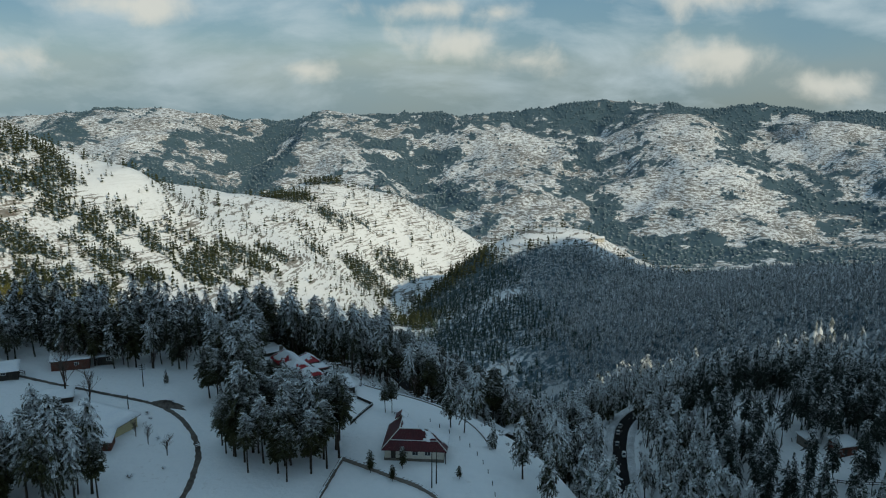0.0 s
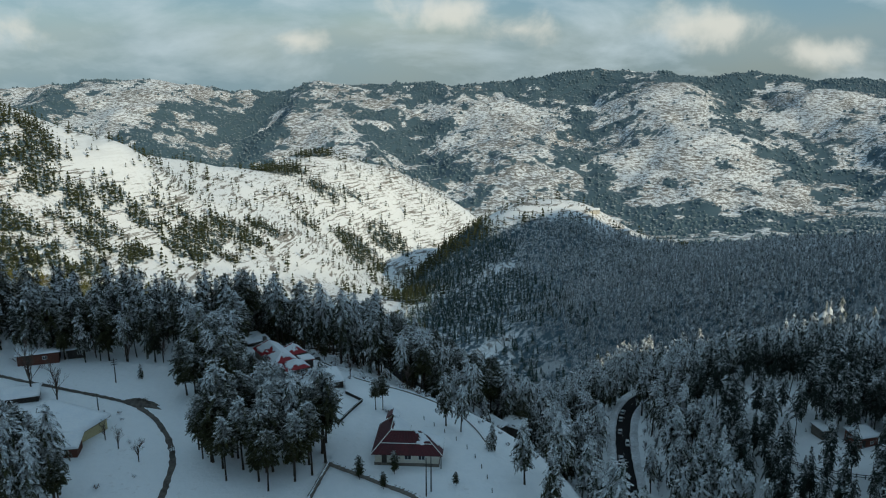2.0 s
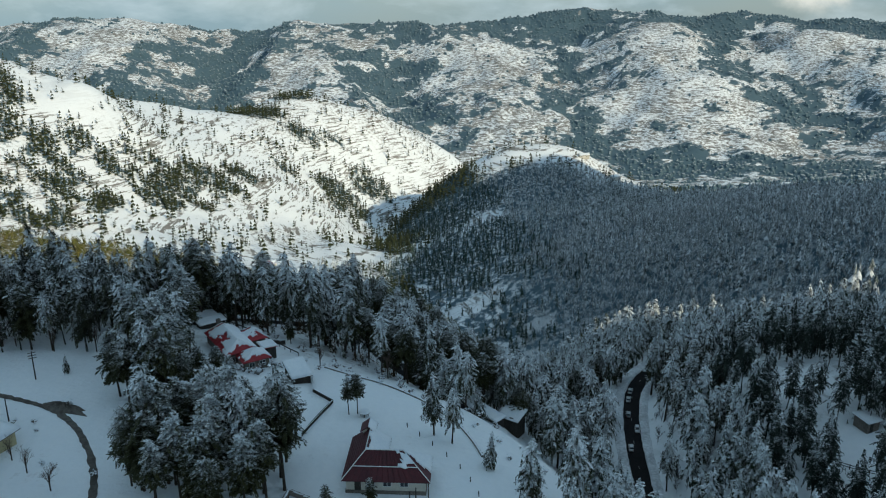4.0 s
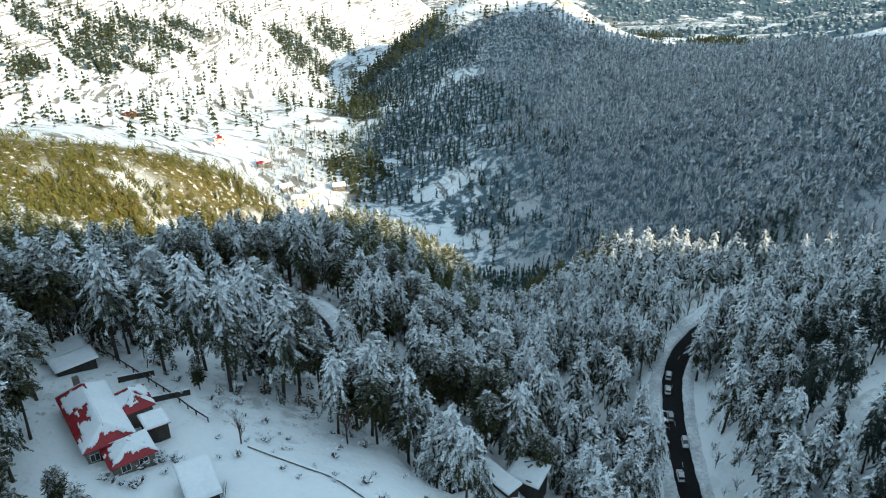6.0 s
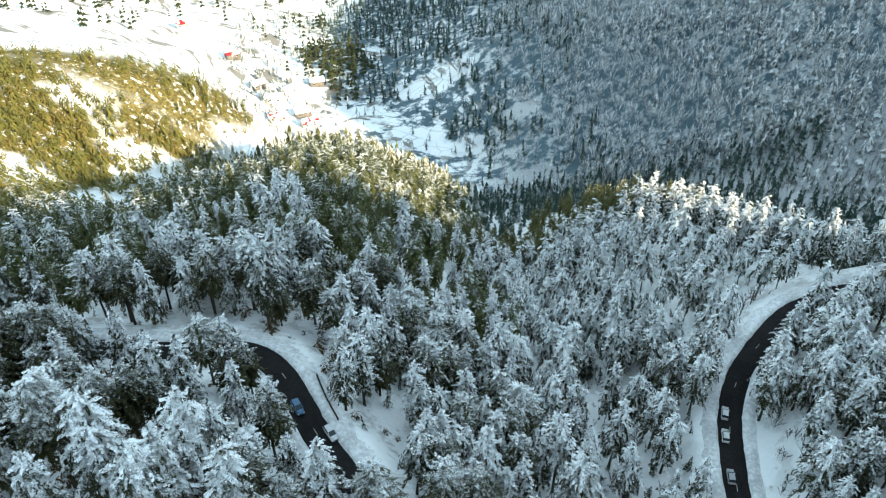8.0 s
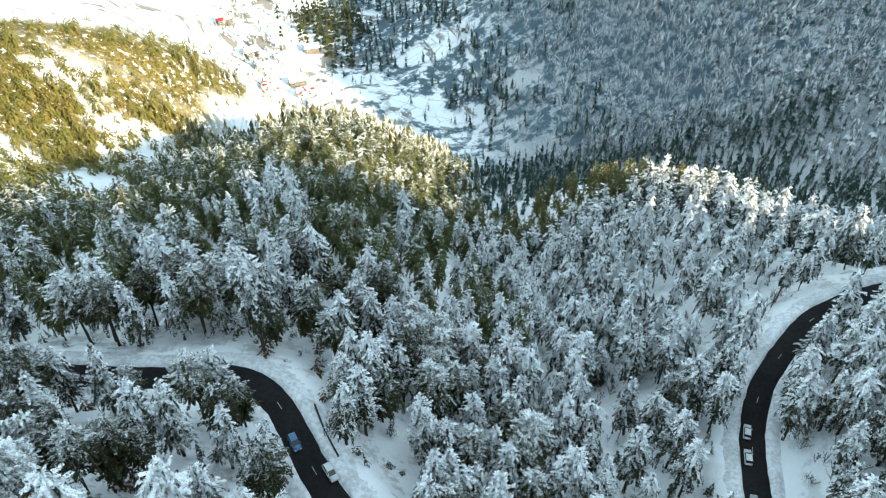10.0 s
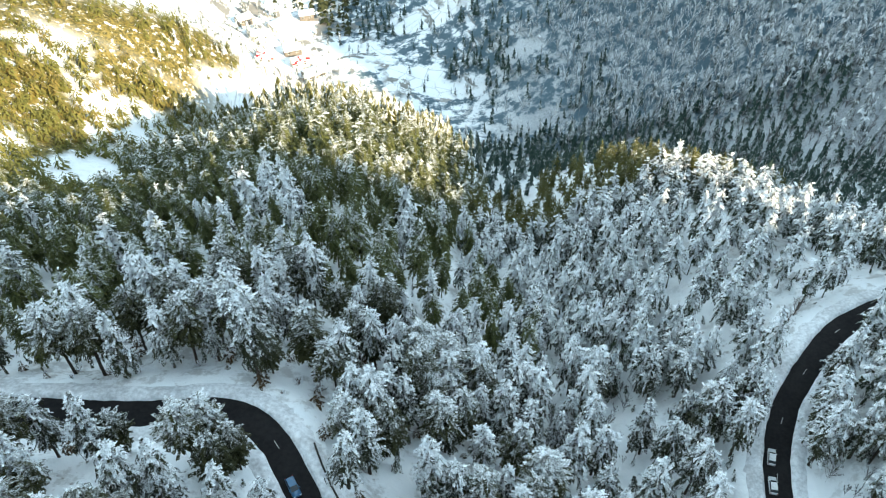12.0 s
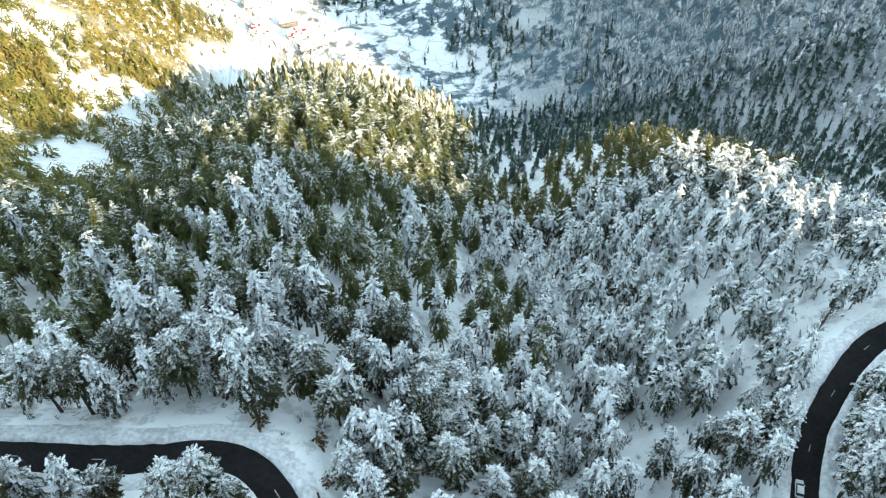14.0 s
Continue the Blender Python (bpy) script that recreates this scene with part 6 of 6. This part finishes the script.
def post_line(points, label):
    """Low posts that mark the edge of a yard."""
    x0, y0 = points[0]
    z0 = ground_at(x0, y0)
    f = thing("post_fence", pose(x0, y0, z0), label, "fence")
    line = road_line(points, 2.6)
    zs = height(line[:, 0], line[:, 1])
    me = bpy.data.meshes.new("post")
    made(box, -0.07, 0.07, -0.07, 0.07, -0.4, 0.85).to_mesh(me)
    me.materials.append(M_DARKWOOD)
    for (x, y), z in zip(line, zs):
        o = new("post", me)
        o.matrix_basis = pose(x - x0, y - y0, z - z0, 2, -3)
        o.parent = f


post_line([(-2.5, 163), (1.5, 157), (5.5, 150.5), (7.8, 144), (9.2, 137.5), (10, 128)], "line of low dark posts round the snowy yard")

table = thing("garden_table", on_land(-9.6, 166.0, 0, 0), "round garden table with a thick cap of snow", "table")
bm = bmesh.new()
bmesh.ops.create_cone(bm, segments=20, radius1=0.95, radius2=0.95, depth=0.06, cap_ends=True, matrix=Matrix.Translation((0, 0, 0.75)))
part("tabletop", bm, M_DARKWOOD, table)
bm = bmesh.new()
bmesh.ops.create_cone(bm, segments=20, radius1=0.95, radius2=0.72, depth=0.3, cap_ends=True, matrix=Matrix.Translation((0, 0, 0.93)))
part("snow_cap", bm, M_SNOW, table)
for a in range(4):
    part("leg", made(box, 0.6 * math.cos(a * 1.571) - 0.05, 0.6 * math.cos(a * 1.571) + 0.05, 0.6 * math.sin(a * 1.571) - 0.05, 0.6 * math.sin(a * 1.571) + 0.05, -0.3, 0.72), M_DARKWOOD, table)


# ---- poles ----
def pole(x, y, tall, label, arms=1, lean=0.0):
    p = thing("utility_pole", pose(x, y, ground_at(x, y), 0, lean, 30), label, "pole")
    bm = bmesh.new()
    bmesh.ops.create_cone(bm, segments=8, radius1=0.13, radius2=0.08, depth=tall + 0.6, cap_ends=True, matrix=Matrix.Translation((0, 0, tall / 2 - 0.3)))
    part("shaft", bm, M_DARKWOOD, p)
    for k in range(arms):
        arm = part("crossarm", made(box, -0.7, 0.7, -0.05, 0.05, tall - 0.4 - 0.5 * k, tall - 0.3 - 0.5 * k), M_DARKWOOD, p)
        for s in (-0.55, 0.55):
            bm = bmesh.new()
            bmesh.ops.create_cone(bm, segments=6, radius1=0.05, radius2=0.03, depth=0.16, cap_ends=True, matrix=Matrix.Translation((s, 0, tall - 0.22 - 0.5 * k)))
            part("insulator", bm, M_FRAME, arm, "white insulator")


pole(-68.5, 178.5, 5.5, "utility pole with three crossarms in the snow field", 3)
pole(-1.8, 136.2, 7.0, "tall dark pole before the farmhouse", 0)
pole(-1.0, 137.4, 6.6, "tall dark pole before the farmhouse", 0)
pole(-66.5, 164.0, 4.0, "short pole beside the track", 0)
pole(91, 211, 7.0, "bare dark pole at the forest clearing", 0, 12)
pole(95, 209, 5.5, "bare dark pole at the forest clearing", 0, 18)


# ---- shrubs and bare trees ----
def twigs(bm, start, way, length, radius, depth, r):
    end = start + way * length
    beam(bm, start, end, radius)
    if depth == 0:
        return
    for k in range(r.choice((2, 3)) if depth > 1 else 3):
        turn = Vector((r.uniform(-1, 1), r.uniform(-1, 1), r.uniform(-0.15, 0.7))).normalized()
        twigs(bm, start.lerp(end, r.uniform(0.55, 1.0)), (way + turn * 0.75).normalized(), length * r.uniform(0.55, 0.8), radius * 0.6, depth - 1, r)


def bare_tree(x, y, tall, label, seed):
    r = random.Random(seed)
    t = thing("bare_tree", pose(x, y, ground_at(x, y) - 0.1), label, "tree")
    bm = bmesh.new()
    beam(bm, (0, 0, -0.3), (r.uniform(-0.2, 0.2), r.uniform(-0.2, 0.2), tall * 0.6), 0.009 * tall + 0.03)
    part("trunk", bm, M_BARK, t)
    for k in range(8):
        bm = bmesh.new()
        a = r.uniform(0, 6.28)
        twigs(bm, Vector((0, 0, tall * r.uniform(0.15, 0.58))), Vector((0.32 * math.cos(a), 0.32 * math.sin(a), 1)).normalized(), tall * 0.27, 0.005 * tall, 3, r)
        part("branch", bm, M_TWIG, t)


def shrub_kind(seed, size, label):
    r = random.Random(seed)
    t = thing("shrub", pose(0, 0, -900), label, "shrub")
    bm = bmesh.new()
    for k in range(7):
        a = r.uniform(0, 6.28)
        twigs(bm, Vector((0, 0, -0.1)), Vector((0.7 * math.cos(a), 0.7 * math.sin(a), 1)).normalized(), size * 0.42, 0.022 * size, 2, r)
    part("brushwood", bm, M_TWIG, t)
    bm = bmesh.new()
    for k in range(16):
        c = Vector((r.uniform(-0.6, 0.6), r.uniform(-0.6, 0.6), r.uniform(0.3, 0.9))) * size
        q = [c + Vector((r.uniform(-0.2, 0.2), r.uniform(-0.2, 0.2), r.uniform(-0.06, 0.06))) * size for _ in range(4)]
        slab(bm, [tuple(p) for p in q], 0.06)
    part("snow", bm, M_SNOW, t, "caught snow")["kind"] = "stuff"
    return t


bare_tree(-83.1, 171.6, 12.0, "tall bare tree with upright branches beside the huts", 1)
bare_tree(-76.3, 167.9, 9.0, "slim bare tree beside the huts", 2)
for k, (x, y, h) in enumerate(((-61, 153, 4), (-57.5, 150, 4.5), (-52.5, 146, 5), (-21, 158, 4), (-78, 192, 6), (-70, 190, 6.5), (-62, 190, 6), (-20, 192, 5), (-7, 197, 6), (28, 228, 5), (36, 236, 5), (24, 240, 4), (70, 272, 6), (74, 276, 6), (66, 268, 5))):
    bare_tree(x, y, h, "small leafless tree standing in snow", 10 + k)
BUSHES = [shrub_kind(k, s, l) for k, s, l in ((1, 1.1, "leafless brown shrub with snow in its twigs"), (2, 0.8, "low leafless shrub half buried in snow"), (3, 1.5, "tall leafless thicket with caught snow"))]
x, y, srng2 = scatter(21, (-75, 60, 120, 270), 3.4, lambda x, y: 0.6 * inside(x, y, -8, 193, 30, 6, -28) + 0.75 * inside(x, y, -24, 186, 7, 3, -20) + 0.5 * inside(x, y, -52, 140, 6, 6) + 0.3 * inside(x, y, 31, 238, 9, 26) + 0.5 * inside(x, y, -10, 252, 8, 5) + 0.5 * inside(x, y, -14, 257, 10, 3, -20) + 0.55 * inside(x, y, 74, 277, 9, 4, 35) + 0.55 * inside(x, y, -45, 259, 25, 2.5) + 0.12 * inside(x, y, -60, 155, 14, 20) + 0.6 * (nearest(x, y, RIM)[0] < 3.4))
w, _ = nearest(x, y, WEST)
e, _ = nearest(x, y, EAST)
for k in np.nonzero((w > 5) & (e > 5))[0]:
    s = srng2.uniform(0.7, 1.3)
    b = copy_thing(BUSHES[int(srng2.integers(0, 3))], pose(x[k], y[k], ground_at(x[k], y[k]) - 0.05, 0, 0, srng2.uniform(0, 360)))
    b.scale = (s, s, s)
    b["group"] = "shrubs on the snowy slopes"
for k in range(16):
    a, r = srng2.uniform(0, 6.28), srng2.uniform(0, 1) ** 0.5
    px, py = -29.6 + 4.6 * r * math.cos(a) * 0.8 - 2.0 * r * math.sin(a), 184.8 + 3.2 * r * math.cos(a) + 2.0 * r * math.sin(a)
    b = copy_thing(BUSHES[(0, 2)[k % 2]], pose(px, py, ground_at(px, py) - 0.05, 0, 0, srng2.uniform(0, 360)))
    b["group"] = "shrubs on the snowy slopes"


# ---- pines of the farm ----
def farm_pine(x, y, kind, s=1.0, group="pines round the farm"):
    m = pose(x, y, ground_at(x, y) - 0.1, srng2.uniform(-2, 2), srng2.uniform(-2, 2), srng2.uniform(0, 360))
    t = copy_thing(KINDS[kind], m)
    t.scale = (s, s, s)
    t["group"] = group


for x, y, kind, s in ((-12.2, 166.3, 4, 0.42), (-10.8, 166.8, 4, 0.46), (1.8, 161.0, 0, 0.66), (4.6, 158.6, 2, 0.55), (10.0, 151.5, 3, 0.5), (-13.2, 140.6, 5, 0.33), (-7.3, 142.0, 5, 0.32), (-9.0, 138.0, 5, 0.24), (15, 141, 0, 0.75), (19, 136, 1, 0.8), (22, 146, 2, 0.8), (3.2, 138.8, 5, 0.2),
                      (-64, 181, 3, 0.3), (-49, 172, 3, 0.3), (-37.9, 172.0, 4, 0.58), (-42.5, 176.3, 5, 0.8), (-36.3, 177.4, 4, 0.45), (-35.3, 167.2, 5, 0.65), (-33.6, 175.6, 5, 0.45), (-43.7, 182.8, 2, 0.85), (-46.5, 198.0, 4, 0.95), (-44.4, 190.2, 4, 0.85), (-39.0, 168.5, 4, 0.62), (-27.6, 204.6, 5, 0.42)):
    farm_pine(x, y, kind, s)
for x, y, kind, s in ((-22.6, 243.4, 4, 0.8), (-19.8, 240.6, 5, 0.75), (-24.8, 240.4, 4, 0.85), (-21.4, 237.6, 5, 0.8), (-44, 240, 4, 0.9), (-41, 235.5, 1, 0.85), (-48.5, 243, 5, 1.0), (-47, 236, 4, 0.95), (-52, 239, 0, 0.95), (67.5, 253.0, 1, 0.85), (70.5, 257.0, 0, 0.8), (65.0, 248.5, 1, 0.8), (74.0, 260.5, 3, 0.9), (83.5, 259.8, 0, 0.95), (88.2, 258.0, 2, 0.9), (80.0, 262.2, 1, 0.75), (87.0, 263.5, 1, 0.8), (92.0, 262.5, 0, 0.9), (8.4, 188.0, 2, 0.72), (11.2, 192.2, 0, 0.6), (-41.5, 147, 4, 0.62), (-43.0, 150, 4, 0.66), (-39.8, 146, 4, 0.6), (-40.5, 151.5, 4, 0.55)):
    farm_pine(x, y, kind, s, "pines along the road" if y > 230 else "pines round the farm")
x, y, prng = scatter(31, (-100, 20, 118, 192), 3.2, lambda x, y: 0.78 * inside(x, y, -29.5, 147, 10.5, 9.5, 15) + 0.95 * inside(x, y, -47.5, 180, 6.5, 15, 12) + 0.97 * inside(x, y, -76, 131, 17, 8.5) + 0.45 * inside(x, y, -52, 190, 9, 4) + 0.4 * inside(x, y, -90, 193, 28, 4))
for a, b in zip(x, y):
    farm_pine(a, b, int(prng.choice([2, 4, 4, 4, 5, 5])), prng.uniform(0.68, 1.08))
x, y, prng = scatter(37, (50, 86, 190, 262), 5.2, lambda x, y: 0.75 * inside(x, y, 66, 226, 9, 34, -12) * ~open_ground(x, y) * (nearest(x, y, EAST)[0] > 6.0))
for a, b in zip(x, y):
    farm_pine(a, b, int(prng.choice([0, 1, 1, 2, 3])), prng.uniform(0.6, 0.95), "pines along the road")
for kind in KINDS + BUSHES:
    for o in (*kind.children_recursive, kind):
        bpy.data.objects.remove(o)


# ---- cars ----
def wheel_mesh(name, radius, wide, material):
    bm = bmesh.new()
    bmesh.ops.create_cone(bm, segments=14, radius1=radius, radius2=radius, depth=wide, cap_ends=True, matrix=Matrix.Rotation(math.pi / 2, 4, "Y"))
    me = bpy.data.meshes.new(name)
    bm.to_mesh(me)
    bm.free()
    me.materials.append(material)
    return me


TYRE, WHEEL_RIM = wheel_mesh("tyre", 0.29, 0.18, M_RUBBER), wheel_mesh("rim", 0.18, 0.2, M_METAL)


def car(x, y, z, turn, paint, label):
    """A small hatchback, 3.6 m long, that heads along +y."""
    c = thing("car", pose(x, y, z, 0, 0, turn), label, "car", "cars on the mountain road")
    c.scale = (0.8, 0.8, 0.8)
    bm = bmesh.new()
    rows = ((-1.8, 0.35, 0.72, 0.66), (-1.72, 0.22, 0.86, 0.74), (-0.6, 0.2, 0.88, 0.76), (0.75, 0.2, 0.86, 0.76), (1.6, 0.22, 0.72, 0.72), (1.8, 0.34, 0.6, 0.6))
    rings = [[bm.verts.new((sx * w * f, yy, zz)) for sx, zz, f in ((-1, lo, 0.92), (-1, (lo + hi) / 2, 1.0), (-1, hi, 0.92), (1, hi, 0.92), (1, (lo + hi) / 2, 1.0), (1, lo, 0.92))] for yy, lo, hi, w in rows]
    for a, b in zip(rings, rings[1:]):
        for k in range(6):
            bm.faces.new((a[k], a[(k + 1) % 6], b[(k + 1) % 6], b[k]))
    bm.faces.new(rings[0])
    bm.faces.new(rings[-1][::-1])
    bmesh.ops.recalc_face_normals(bm, faces=bm.faces)
    for f in bm.faces:
        f.smooth = True
    body = part("body", bm, M_CARS[paint], c)

    def frustum(bm, lo, hi):
        (y0, y1, w0, z0), (y2, y3, w1, z1) = lo, hi
        v = [bm.verts.new(p) for p in ((-w0, y0, z0), (w0, y0, z0), (w0, y1, z0), (-w0, y1, z0), (-w1, y2, z1), (w1, y2, z1), (w1, y3, z1), (-w1, y3, z1))]
        for f in ((0, 3, 2, 1), (4, 5, 6, 7), (0, 1, 5, 4), (1, 2, 6, 5), (2, 3, 7, 6), (3, 0, 4, 7)):
            bm.faces.new([v[k] for k in f])

    part("cabin_glass", made(frustum, (-1.66, 0.92, 0.68, 0.84), (-1.35, 0.2, 0.58, 1.4)), M_GLASS, c, "dark car windows")
    part("car_roof", made(frustum, (-1.38, 0.24, 0.6, 1.38), (-1.3, 0.12, 0.54, 1.46)), M_CARS[paint], c)
    for s in (-1, 1):
        bm = bmesh.new()
        beam(bm, (s * 0.66, 0.9, 0.86), (s * 0.57, 0.2, 1.42), 0.035)
        part("pillar", bm, M_CARS[paint], c)
        part("headlight", made(box, min(s * 0.35, s * 0.62), max(s * 0.35, s * 0.62), 1.62, 1.77, 0.5, 0.66), M_FRAME, body)
        part("tail_light", made(box, min(s * 0.5, s * 0.66), max(s * 0.5, s * 0.66), -1.81, -1.7, 0.6, 0.8), M_RED, body)
        part("mirror", made(box, min(s * 0.74, s * 0.9), max(s * 0.74, s * 0.9), 0.55, 0.68, 0.86, 0.98), M_CARS[paint], body)
        for yy in (-1.15, 1.15):
            w = new("wheel")
            w.matrix_basis = pose(s * 0.66, yy, 0.29)
            w.parent = c
            for me in (TYRE, WHEEL_RIM):
                o = new(me.name, me)
                o.parent = w


def on_road(line, levels, k_near, offset, turn, paint, label):
    k = int(np.argmin(np.hypot(line[:, 0] - k_near[0], line[:, 1] - k_near[1])))
    d = line[k + 1] - line[k - 1]
    d /= np.hypot(*d)
    car(line[k][0] + offset * d[1], line[k][1] - offset * d[0], levels[k] + 0.06, math.degrees(math.atan2(d[1], d[0])) - 90 + turn, paint, label)


for spot, off, turn, paint, label in (((57.4, 245.0), -0.9, 0, "white", "white hatchback in a queue on the wet road"), ((56.2, 240.2), -0.9, 0, "white", "white hatchback in a queue on the wet road"),
                                      ((54.6, 232.6), -0.8, 0, "silver", "silver hatchback in a queue on the wet road"), ((53.0, 226.4), 1.2, 180, "white", "white hatchback coming down the wet road"),
                                      ((51.2, 217.2), -1.0, 0, "white", "white hatchback in a queue on the wet road")):
    on_road(EAST, EAST_Z, spot, off, turn, paint, label)
on_road(WEST, WEST_Z, (-13.0, 237.3), 0.6, 0, "blue", "bright blue hatchback on the wet road")
on_road(WEST, WEST_Z, (-9.6, 231.2), -1.6, 0, "white", "white hatchback parked against the snow bank")
on_road(WEST, WEST_Z, (-26.5, 250), 1.3, 180, "dark", "dark car on the wet road behind pines")
